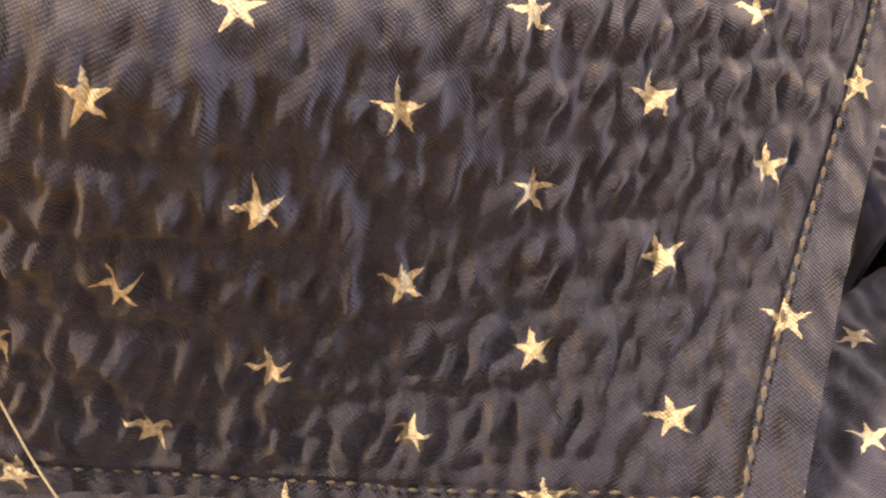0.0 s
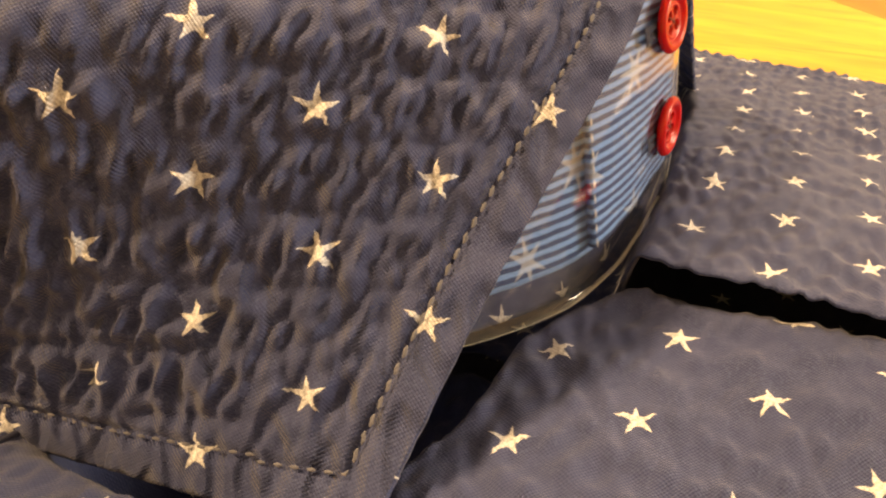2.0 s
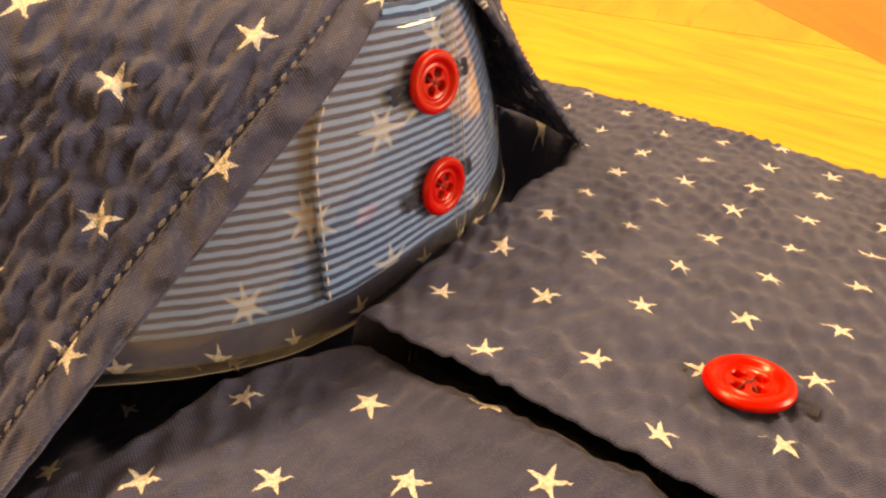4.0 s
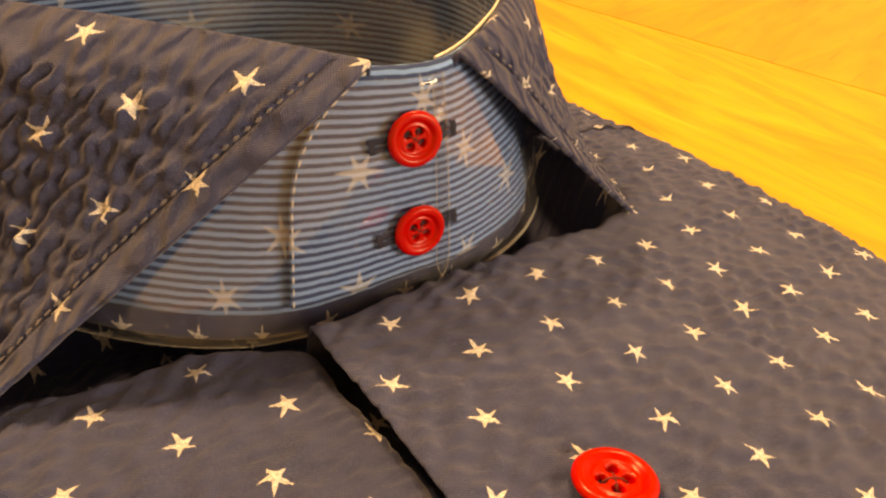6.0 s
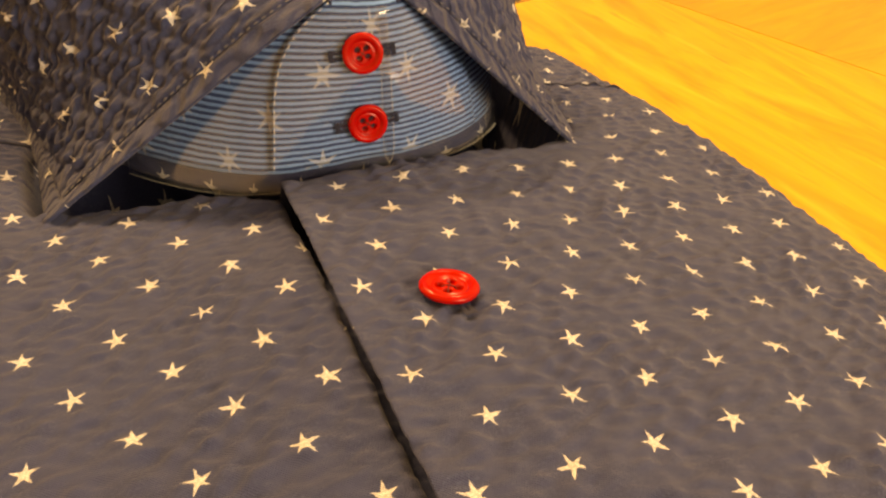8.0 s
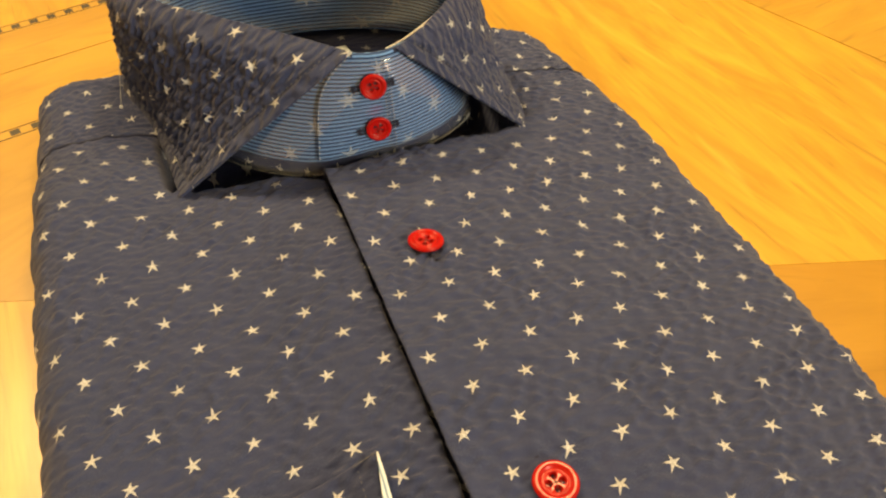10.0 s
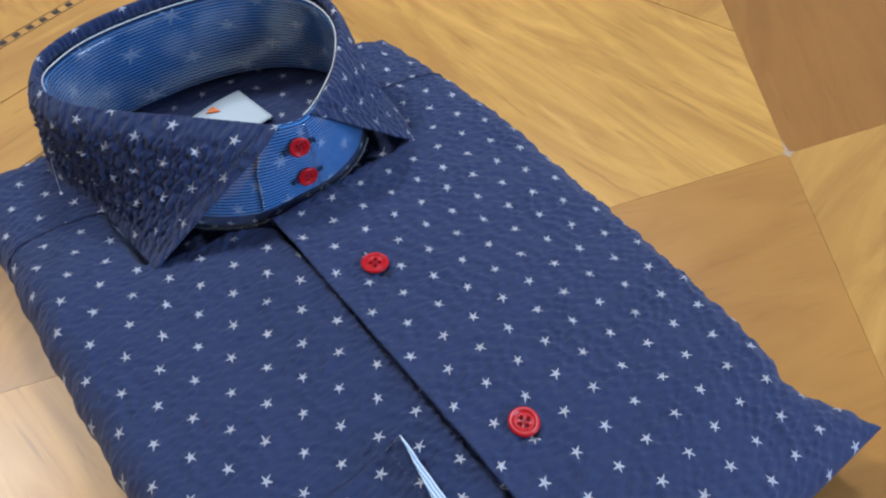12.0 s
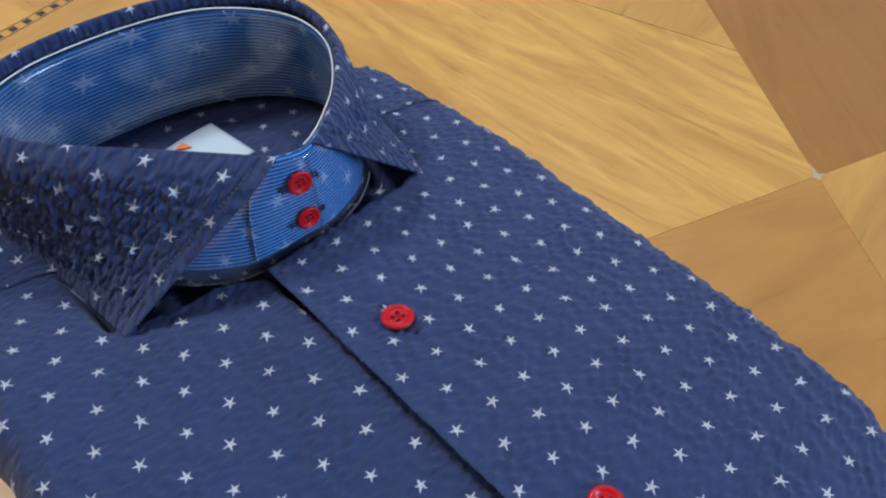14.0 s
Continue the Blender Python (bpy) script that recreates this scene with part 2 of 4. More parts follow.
def dress(name, me, material, parent=None, label="", smooth=True):
    me.materials.append(material)
    me.polygons.foreach_set("use_smooth", [smooth] * len(me.polygons))
    ob = new(name, me)
    ob.parent = parent
    if label:
        ob["label"] = label
    return ob


def box(x0, x1, y0, y1, z0, z1, bevel=0.0):
    bm = bmesh.new()
    bmesh.ops.create_cube(bm, size=1)
    bmesh.ops.transform(bm, matrix=Matrix.Translation(((x0 + x1) / 2, (y0 + y1) / 2, (z0 + z1) / 2)) @ Matrix.Diagonal((x1 - x0, y1 - y0, z1 - z0, 1)), verts=bm.verts)
    if bevel:
        bmesh.ops.bevel(bm, geom=bm.edges[:], offset=bevel, segments=2, affect="EDGES", profile=0.5)
    return bm


def empty(name, at=(0, 0, 0)):
    ob = new(name)
    ob.empty_display_size = 0.02
    ob.location = at
    return ob


def normals(P):
    du = np.gradient(P, axis=0)
    dv = np.gradient(P, axis=1)
    n = np.cross(du, dv)
    return n / np.maximum(np.linalg.norm(n, axis=2, keepdims=True), 1e-12)


def sheet(name, P, UV, material, parent, thick=0.0005, label=""):
    """A cloth sheet from a grid of places (metres), with a back at its thickness and closed rims. The grid's normal points outward."""
    ni, nj = P.shape[:2]
    back = P - normals(P) * thick
    verts = np.concatenate([P.reshape(-1, 3), back.reshape(-1, 3)])
    uvs = np.concatenate([UV.reshape(-1, 2)] * 2)
    idx = np.arange(ni * nj).reshape(ni, nj)
    off = ni * nj
    front = np.stack([idx[:-1, :-1], idx[1:, :-1], idx[1:, 1:], idx[:-1, 1:]], -1).reshape(-1, 4)
    rear = front[:, ::-1] + off
    ring = np.concatenate([idx[:, 0], idx[-1, 1:], idx[::-1, -1][1:], idx[0, ::-1][1:]])
    rim = np.stack([ring[:-1], ring[:-1] + off, ring[1:] + off, ring[1:]], -1)
    faces = np.concatenate([front, rear, rim])
    me = bpy.data.meshes.new(name)
    me.from_pydata(verts.tolist(), [], faces.tolist())
    layer = me.uv_layers.new(name="UVMap")
    loops = np.empty(len(me.loops), np.int32)
    me.loops.foreach_get("vertex_index", loops)
    layer.data.foreach_set("uv", uvs[loops].ravel())
    return dress(name, me, material, parent, label)


def spline(points, count, closed=False):
    """Evenly spaced places along a smooth curve through the points."""
    p = np.array(points, float)
    n = len(p)
    ext = np.vstack([p[-1], p, p[0], p[1]]) if closed else np.vstack([2 * p[0] - p[1], p, 2 * p[-1] - p[-2]])
    spans = n if closed else n - 1
    s = np.linspace(0, spans, count, endpoint=not closed)
    i = np.minimum(s.astype(int), spans - 1)
    f = (s - i)[:, None]
    a, b, c, d = ext[i], ext[i + 1], ext[i + 2], ext[i + 3]
    return 0.5 * (2 * b + (c - a) * f + (2 * a - 5 * b + 4 * c - d) * f**2 + (3 * b - a - 3 * c + d) * f**3)


def tube(name, line, radius, material, parent, label="", sides=6):
    """A round cord along the line (metres)."""
    line = np.array(line)
    tan = np.gradient(line, axis=0)
    tan /= np.linalg.norm(tan, axis=1, keepdims=True)
    up = np.where(np.abs(tan[:, 2:3]) > 0.9, [[1.0, 0, 0]], [[0, 0, 1.0]])
    a = np.cross(tan, up)
    a /= np.linalg.norm(a, axis=1, keepdims=True)
    b = np.cross(tan, a)
    ang = np.linspace(0, 2 * np.pi, sides, endpoint=False)
    ring = line[:, None] + radius * (np.cos(ang)[None, :, None] * a[:, None] + np.sin(ang)[None, :, None] * b[:, None])
    n = len(line)
    faces = [[i * sides + j, i * sides + (j + 1) % sides, (i + 1) * sides + (j + 1) % sides, (i + 1) * sides + j] for i in range(n - 1) for j in range(sides)]
    faces += [list(range(sides))[::-1], [(n - 1) * sides + j for j in range(sides)]]
    me = bpy.data.meshes.new(name)
    me.from_pydata(ring.reshape(-1, 3).tolist(), [], faces)
    return dress(name, me, material, parent, label)


def stitches(name, line, ups, parent, length=1.1, gap=0.7, material=None, radius=0.16):
    """A row of short thread stitches along a line (mm) lifted along its outward directions."""
    line, ups = np.array(line, float), np.array(ups, float)
    step = np.r_[0, np.cumsum(np.linalg.norm(np.diff(line, axis=0), axis=1))]
    verts, faces = [], []
    at = 0.0
    while at + length < step[-1]:
        ends = [np.array([np.interp(s, step, line[:, k]) for k in range(3)]) for s in (at, at + length / 2, at + length)]
        up = np.array([np.interp(at, step, ups[:, k]) for k in range(3)])
        side = np.cross(ends[2] - ends[0], up)
        side /= np.linalg.norm(side) + 1e-9
        base = len(verts)
        for p, w, h in ((ends[0], 0.4, -0.1), (ends[1], 1.0, 1.0), (ends[2], 0.4, -0.1)):
            for sx, sz in ((-w, 0), (0, h), (w, 0)):
                verts.append((p + side * sx * radius + up * sz * radius * 1.3) * MM)
        for i in (0, 1):
            for j in (0, 1):
                a = base + i * 3 + j
                faces.append((a, a + 3, a + 4, a + 1))
        at += length + gap
    me = bpy.data.meshes.new(name)
    me.from_pydata(verts, [], faces)
    return tagged(dress(name, me, material or GREY_THREAD, parent), kind="stuff")


def smooth(a, b, x):
    t = np.clip((np.asarray(x, float) - a) / (b - a), 0, 1)
    return t * t * (3 - 2 * t)


def ripple(u, v, su, sv, seed):
    """Smooth noise over arrays of mm, in cells of su by sv."""
    u, v = np.broadcast_arrays(np.asarray(u, float), np.asarray(v, float))
    out = np.fromiter((noise.noise((a / su + seed, b / sv - seed, seed * 1.7)) for a, b in zip(u.ravel(), v.ravel())), float, u.size)
    return out.reshape(u.shape)


# ---- room ----
room = 1.8
for name, x0, x1, y0, y1 in (("wall_west", -room - 0.1, -room, -room, room), ("wall_east", room, room + 0.1, -room, room), ("wall_north", -room - 0.1, room + 0.1, room, room + 0.1)):
    tagged(part(name, box(x0, x1, y0, y1, -0.75, 1.75), PLASTER, smooth=False), "warm white plastered room wall", "wall", kind="structure")
# south wall, its opening made up for the added fill lamp
bm = bmesh.new()
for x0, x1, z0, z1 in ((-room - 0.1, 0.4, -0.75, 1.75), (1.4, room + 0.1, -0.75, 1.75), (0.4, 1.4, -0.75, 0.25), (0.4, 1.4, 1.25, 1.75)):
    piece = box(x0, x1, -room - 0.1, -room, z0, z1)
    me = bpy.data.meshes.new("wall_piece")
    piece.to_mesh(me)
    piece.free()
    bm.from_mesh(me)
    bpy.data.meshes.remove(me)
tagged(part("wall_south", bm, PLASTER, smooth=False), "warm white plastered wall with an opening added for the fill lamp", "wall", kind="structure")
tagged(part("floor", box(-room - 0.1, room + 0.1, -room - 0.1, room + 0.1, -0.85, -0.75), FLOORWOOD, smooth=False), "brown oak floor under the table", "floor", kind="structure")
tagged(part("ceiling", box(-room - 0.1, room + 0.1, -room - 0.1, room + 0.1, 1.75, 1.85), PLASTER, smooth=False), "white plastered ceiling", "ceiling", kind="structure")

# ---- table ----
table = tagged(empty("inlaid_table", (0, 0, -0.75)), "varnished honey maple table with brown inlaid panels and checkered stringing", "table")


def under_table(ob):
    ob.matrix_parent_inverse = Matrix.Translation((0, 0, 0.75))
    return ob


TX0, TX1, TY0, TY1 = -620, 560, -480, 520


def clip(poly, point, normal):
    out = []
    for a, b in zip(poly, poly[1:] + poly[:1]):
        da = (a[0] - point[0]) * normal[0] + (a[1] - point[1]) * normal[1]
        db = (b[0] - point[0]) * normal[0] + (b[1] - point[1]) * normal[1]
        if da >= 0:
            out.append(a)
        if da * db < 0:
            f = da / (da - db)
            out.append((a[0] + f * (b[0] - a[0]), a[1] + f * (b[1] - a[1])))
    return out


def left_of(angle):
    """The normal to the left of a line at that angle."""
    return (-math.sin(radians(angle)), math.cos(radians(angle)))


def shifted(point, angle, by):
    n = left_of(angle)
    return (point[0] + n[0] * by, point[1] + n[1] * by)


def veneer(name, cuts, material, label, top=0.0):
    """A flat veneer piece: the table's rectangle cut by lines (point, angle, side), each piece with a hairline joint."""
    poly = [(TX0, TY0), (TX1, TY0), (TX1, TY1), (TX0, TY1)]
    for point, angle, side in cuts:
        n = left_of(angle)
        n = (n[0] * side, n[1] * side)
        gap = 0.3 if angle == ANG_C or point == MIDL else 0.10
        poly = clip(poly, (point[0] + n[0] * gap, point[1] + n[1] * gap), n)
    bm = bmesh.new()
    low = [bm.verts.new((x * MM, y * MM, -0.0019)) for x, y in poly]
    face = bm.faces.new(low)
    up = bmesh.ops.extrude_face_region(bm, geom=[face])["geom"]
    for g in up:
        if isinstance(g, bmesh.types.BMVert):
            g.co.z = top * MM
    bmesh.ops.recalc_face_normals(bm, faces=bm.faces)
    return under_table(part(name, bm, material, table, label, smooth=False))


under_table(part("core_board", box(TX0 * MM, TX1 * MM, TY0 * MM, TY1 * MM, -0.026, -0.002, 0.0004), EBONY, table, "dark core board showing in the joints"))
CROSS, ANG_A, ANG_B = (219.0, -46.4), 53.8, 162.3
NICK, ANG_C = (277.0, 34.4), 108.2
ANG_L = 14.5
LOW, MIDL, TOP = (0.0, 204.5), (0.0, 258.5), (0.0, 303.5)
HALF = (-30.0, 0.0)
veneer("light_panel", [(CROSS, ANG_A, 1), (CROSS, ANG_B, -1), (NICK, ANG_C, 1), (HALF, 95.0, -1), (shifted(LOW, ANG_L, -3.5), ANG_L, -1)], MAPLE, "honey maple panel")
veneer("amber_panel", [(CROSS, ANG_B, -1), (HALF, 95.0, 1), (shifted(LOW, ANG_L, -3.5), ANG_L, -1)], AMBER, "amber maple panel")
veneer("light_panel", [(CROSS, ANG_A, 1), (NICK, ANG_C, -1)], MAPLE_B, "pale maple corner panel", -0.02)
veneer("dark_panel", [(CROSS, ANG_A, -1), (CROSS, ANG_B, -1)], CHERRY, "brown cherry panel")
veneer("light_panel", [(CROSS, ANG_A, -1), (CROSS, ANG_B, 1)], MAPLE_B, "honey maple panel")
veneer("dark_panel", [(CROSS, ANG_A, 1), (CROSS, ANG_B, 1), (HALF, 95.0, -1)], CHERRY_B, "tan cherry panel")
veneer("light_panel", [(CROSS, ANG_A, 1), (CROSS, ANG_B, 1), (HALF, 95.0, 1), (shifted(LOW, ANG_L, -3.5), ANG_L, -1)], MAPLE, "honey maple panel")
veneer("border_strip", [(CROSS, ANG_A, 1), (NICK, ANG_C, 1), (shifted(LOW, ANG_L, 3.5), ANG_L, 1), (MIDL, ANG_L, -1)], MAPLE_B, "pale maple border strip")
veneer("border_strip", [(CROSS, ANG_A, 1), (NICK, ANG_C, 1), (MIDL, ANG_L, 1), (shifted(TOP, ANG_L, -3.5), ANG_L, -1)], MAPLE_B, "pale maple border strip")
veneer("border_strip", [(CROSS, ANG_A, 1), (NICK, ANG_C, 1), (shifted(TOP, ANG_L, 3.5), ANG_L, 1)], MAPLE, "honey maple outer border")
bm = bmesh.new()
ring = [bm.verts.new(((CROSS[0] + r * math.cos(radians(a))) * MM, (CROSS[1] + r * math.sin(radians(a))) * MM, 0.00001)) for a, r in ((10, 2.0), (54, 9.0), (80, 2.4), (130, 1.6), (162, 3.2), (200, 1.5), (234, 3.0), (290, 1.8), (342, 4.5))]
face = bm.faces.new(ring)
for g in bmesh.ops.extrude_face_region(bm, geom=[face])["geom"]:
    if isinstance(g, bmesh.types.BMVert):
        g.co.z = 0.00006
bmesh.ops.recalc_face_normals(bm, faces=bm.faces)
under_table(part("joint_filler", bm, FILLER, table, "pale filler where the veneers meet", smooth=False))
square = box(-0.0021, 0.0021, -0.0021, 0.0021, -0.0012, 0.00003)
square_me = bpy.data.meshes.new("inlay_square")
square.to_mesh(square_me)
square.free()
square_me.materials.append(EBONY)
for line in (LOW, TOP):
    for edge, half, top, stuff in ((0.0, 0.0028, -0.00002, MAPLE_B), (-3.1, 0.00022, 0.00001, EBONY), (3.1, 0.00022, 0.00001, EBONY)):
        a = shifted(line, ANG_L, edge)
        ob = under_table(part("stringing", box(-0.40, 0.32, -half, half, -0.0019, top), stuff, table, smooth=False))
        ob.matrix_basis = pose(a[0] * MM, a[1] * MM, 0, 0, 0, ANG_L)
    for k in range(-42, 34):
        ob = new("inlay_square", square_me)
        ob.parent = table
        under_table(ob)
        d = k * 9.1 + 2.0
        ob.matrix_basis = pose((line[0] + d * math.cos(radians(ANG_L))) * MM, (line[1] + d * math.sin(radians(ANG_L))) * MM, 0, 0, 0, ANG_L)
for x0, x1, y0, y1 in ((-560, 500, -430, -405), (-560, 500, 445, 470), (-560, -535, -405, 445), (475, 500, -405, 445)):
    under_table(part("apron", box(x0 * MM, x1 * MM, y0 * MM, y1 * MM, -0.106, -0.0262, 0.002), LEGWOOD, table))
for x in (-575, 515):
    for y in (-435, 475):
        bm = box((x - 28) * MM, (x + 28) * MM, (y - 28) * MM, (y + 28) * MM, -0.75, -0.0262, 0.004)
        for vert in bm.verts:
            if vert.co.z < -0.4:
                vert.co.x += (x * MM - vert.co.x) * 0.35
                vert.co.y += (y * MM - vert.co.y) * 0.35
        under_table(part("leg", bm, LEGWOOD, table))

# ---- shirt ----
shirt = tagged(empty("folded_shirt"), "folded navy seersucker shirt with white stars on the table", "shirt")
PLACKET = -19.2
right_y = [-162, -150, -140, -128, -116, -93, -65, -31, 10, 40, 76, 100, 125, 150]
right_x = [105.0, 101, 96, 92.0, 97.3, 99.6, 102.4, 105.6, 106.5, 108, 105.2, 103, 100.5, 98]
left_y = [-162, -40, 0, 30, 56, 90, 112, 150, 190]
left_x = [-113, -115.3, -116.3, -116.3, -116.2, -115.2, -114.4, -113.4, -112]


def x_right(y):
    return np.interp(y, right_y, right_x) + 0.45 * np.sin(np.asarray(y) * 0.66) + 0.4 * np.sin(np.asarray(y) * 0.25 + 1)


def x_left(y):
    return np.interp(y, left_y, left_x) + 0.3 * np.sin(np.asarray(y) * 0.58 + 2) + 0.5 * np.sin(np.asarray(y) * 0.21)


def y_back(x):
    x = np.asarray(x, float)
    return 146.5 - 0.112 * x + 10.0 * np.exp(-(((x + 8) / 54.0) ** 4))


Y_FRONT = -160.5


def seam(x):
    """The yoke seam over both shoulders."""
    x = np.asarray(x, float)
    return 96.0 - 0.085 * x - 4.0 * smooth(100, 114, np.abs(x))


def height(x, y, right):
    """The shirt's upper side over the table, mm, without its rounded rims."""
    x, y = np.asarray(x, float), np.asarray(y, float)
    fall = 11.6 - 6.4 * smooth(-20, -115, y)
    r = 42.0 + 1.4 * smooth(10, -45, y) - fall * 12.0 * np.logaddexp(0, (x - 10) / 12.0) / 80.0
    for at in (0, -85, -148):
        r = r - 0.9 * np.exp(-((x / 9.0) ** 2) - ((y - at) / 9.0) ** 2)
    l = 35.3 + 5.3 * np.exp(-(((x + 18) / 26.0) ** 2)) + 3.0 * smooth(5, 55, y) * smooth(-74, -100, x) * smooth(112, 70, y)
    l = l - 2.6 * smooth(10, 42, y) * np.exp(-(((x + 26) / 16.0) ** 2)) - 1.6 * smooth(30, 60, y) * np.exp(-(((x + 62) / 20.0) ** 2))
    h = np.where(right, r, l)
    h = h - np.where(right, 3.4, 3.6) * smooth(62, 112, y)
    return h - 7.5 * smooth(-112, -160, y) * (0.35 + 0.65 * smooth(20, 100, x))


def pillow(x, y):
    """How far up the rounded rim a place is: 0 at the outline, 1 inside."""
    d = np.minimum(np.minimum(x_right(y) - x, x - x_left(y)), np.minimum((y_back(x) - y), (y - Y_FRONT)))
    corner = np.hypot(np.maximum(0, 18 - (x_right(y) - x)), np.maximum(0, 18 - (y_back(x) - y)))
    corner2 = np.hypot(np.maximum(0, 18 - (x - x_left(y))), np.maximum(0, 18 - (y_back(x) - y)))
    d = np.minimum(d, 18 - np.maximum(corner, corner2))
    return np.sqrt(np.clip(1 - (1 - np.clip(d / 13.0, 0, 1)) ** 2, 0, 1))


def mid_height(x, y):
    return 18.0 + 7.0 * smooth(40, 104, x) * smooth(-120, -160, y)


def pucker(u, v, seed):
    """Crinkles of the seersucker, mm: staggered rows of short dimples, uneven from place to place."""
    u, v = np.broadcast_arrays(np.asarray(u, float), np.asarray(v, float))
    w = v + 1.0 * ripple(u, v, 12.0, 10.0, seed + 4)
    row = np.floor(w / 2.9)
    phase = np.modf(np.abs(np.sin(row * 12.9898 + seed) * 437.58))[0]
    wave = np.cos(2 * np.pi * (u / 6.2 + phase + 0.45 * ripple(u, v, 9.0, 5.0, seed + 6)))
    dimple = (wave - 0.35 * wave**2) * np.sin(np.pi * (w / 2.9 - row)) ** 2
    uneven = np.clip(0.8 + 1.0 * ripple(u, v, 17.0, 13.0, seed + 9), 0.25, 1.4)
    return 0.45 * ripple(u, v, 3.4, 1.9, seed) + 0.5 * ripple(u, v, 7.5, 4.2, seed + 9) - 0.52 * dimple * uneven


NECK_X = [-70, -58, -48, -36, -28, -20, -12, 5, 15, 30, 45, 57, 64]
NECK_Y = [62, 57.5, 53.8, 52.5, 49.0, 44.0, 43.0, 45.0, 46.0, 47.2, 48.0, 52.5, 60]


def neck_dip(x, y):
    """The fronts fall away under the collar."""
    edge = np.interp(x, NECK_X, NECK_Y) + 0.9 * ripple(x, 0 * x, 6.0, 5.0, 8.0)
    inside = smooth(-72, -62, x) * smooth(63, 54, x)
    return 26.0 * smooth(0.0, 6.0, y - edge) * inside * smooth(104, 92, y)


def body_top(x, y, right, seed):
    p = pillow(x, y)
    m = mid_height(x, y)
    z = m + (height(x, y, right) - m) * p - neck_dip(x, y) - 3.2 * np.exp(-(((x + 65) / 9.0) ** 2) - ((y - 88) / 20.0) ** 2)
    drape = 0.9 * ripple(x, y, 46, 38, seed + 3)
    return z + (pucker(x, y, seed) * (0.5 + 0.5 * p) + drape * p)


def crowd(count, edge=0.07):
    """0..1 with steps that crowd towards both ends."""
    s = np.linspace(0, 1, count)
    return s * (1 - edge * 6) + edge * 6 * (s * s * (3 - 2 * s)) if edge else s


def count_at(k, a, b):
    """A cubic in a and b (dm)."""
    return sum(c * t for c, t in zip(k, (1 + 0 * a, a, b, a * a, a * b, b * b, a**3, a * a * b, a * b * b, b**3)))


def lattice_uv(P, ku, kv, lo, hi):
    """Cloth coordinates from star counts across and along, as the cloth lies: cubic inside lo..hi, straight on beyond."""
    x, y = P[..., 0] * 10, P[..., 1] * 10
    a, b = np.clip(x, lo[0], hi[0]), np.clip(y, lo[1], hi[1])
    out = []
    for k in (ku, kv):
        across = (count_at(k, a + 0.01, b) - count_at(k, a - 0.01, b)) / 0.02
        along = (count_at(k, a, b + 0.01) - count_at(k, a, b - 0.01)) / 0.02
        out.append(count_at(k, a, b) + across * (x - a) + along * (y - b))
    return np.stack([7.45 * out[0], 11.8 * out[1]], -1) * MM


LEFT_U = (5.536, 14.034, 0.663, 0.925, 1.073, 0.838, 0.424, 0.578, 0.91, 0.536)
LEFT_V = (-0.67, 2.033, 8.21, 2.668, -0.846, -0.092, 1.042, -0.884, -0.025, 0.355)
RIGHT_U = (-0.069, 13.935, 0.218, 1.085, 0.073, 0.844, -1.219, -0.34, -0.403, 0.441)
RIGHT_V = (1.531, 0.084, 8.679, -0.13, 0.209, 0.602, -0.229, -0.576, -0.388, 0.17)
LEFT_SPAN = (-1.08, -0.68), (-0.2, 0.68)
RIGHT_SPAN = (-0.17, -1.3), (0.95, 0.32)


# the right front, with the placket turned under along its edge
s, t = np.meshgrid(np.linspace(0, 1, 190), crowd(520, 0.05), indexing="ij")
y = Y_FRONT + (seam(PLACKET + (102.5 - PLACKET) * (s * 0.4 + 0.6 * (1 - (1 - s) ** 1.7))) + 5.0 - Y_FRONT) * t
x = PLACKET + (x_right(y) - 0.02 - PLACKET) * (s * 0.4 + 0.6 * (1 - (1 - s) ** 1.7))
top = body_top(x, y, True, 2.0) - 1.2 * smooth(-0.5, 1.5, y - seam(x)) + 0.9 * np.exp(-((x - PLACKET) / 4.0) ** 2)
wander = 0.22 * ripple(y[0], 0 * y[0], 9.0, 5.0, 5.0)
x = x + wander[None, :] * np.exp(-((x - PLACKET) / 6.0) ** 2)
fold = []
for dx, dz in ((11.0, -0.7), (4.0, -0.7), (0.3, -0.66), (-0.1, -0.52), (-0.2, -0.32), (-0.14, -0.12)):
    over = [np.interp(x[0, j] + dx, x[:, j], top[:, j]) for j in range(x.shape[1])]
    fold.append(np.stack([x[0] + dx, y[0], np.array(over) + dz - (0.9 if dx > 2 else 0.0)], -1))
P = np.concatenate([np.array(fold), np.stack([x, y, top], -1)]) * MM
UV = lattice_uv(P, RIGHT_U, RIGHT_V, *RIGHT_SPAN)
sheet("right_front", P, UV, STAR, shirt, 0.0003, "navy front panel with the placket edge")

# the left front, running under the placket
s, t = np.meshgrid(np.linspace(0, 1, 200), crowd(520, 0.05), indexing="ij")
y = Y_FRONT + (seam(-113.5 + 107.2 * (0.4 * s + 0.6 * s**1.7)) + 5.0 - Y_FRONT) * t
xl = x_left(y) + 0.02
x = xl + (PLACKET + 12 - xl) * (0.4 * s + 0.6 * s**1.7)
top = body_top(x, y, False, 7.0) - 1.2 * smooth(-0.5, 1.5, y - seam(x))
lip = PLACKET - 0.15 + 0.3 * ripple(y, 0 * y, 5.0, 5.0, 15.0)
top = top - 0.5 * smooth(-1.6, 0.0, x - lip) - 12.0 * smooth(-0.1, 1.2, x - lip)
P = np.stack([x, y, top], -1) * MM
UV = lattice_uv(P, LEFT_U, LEFT_V, *LEFT_SPAN)
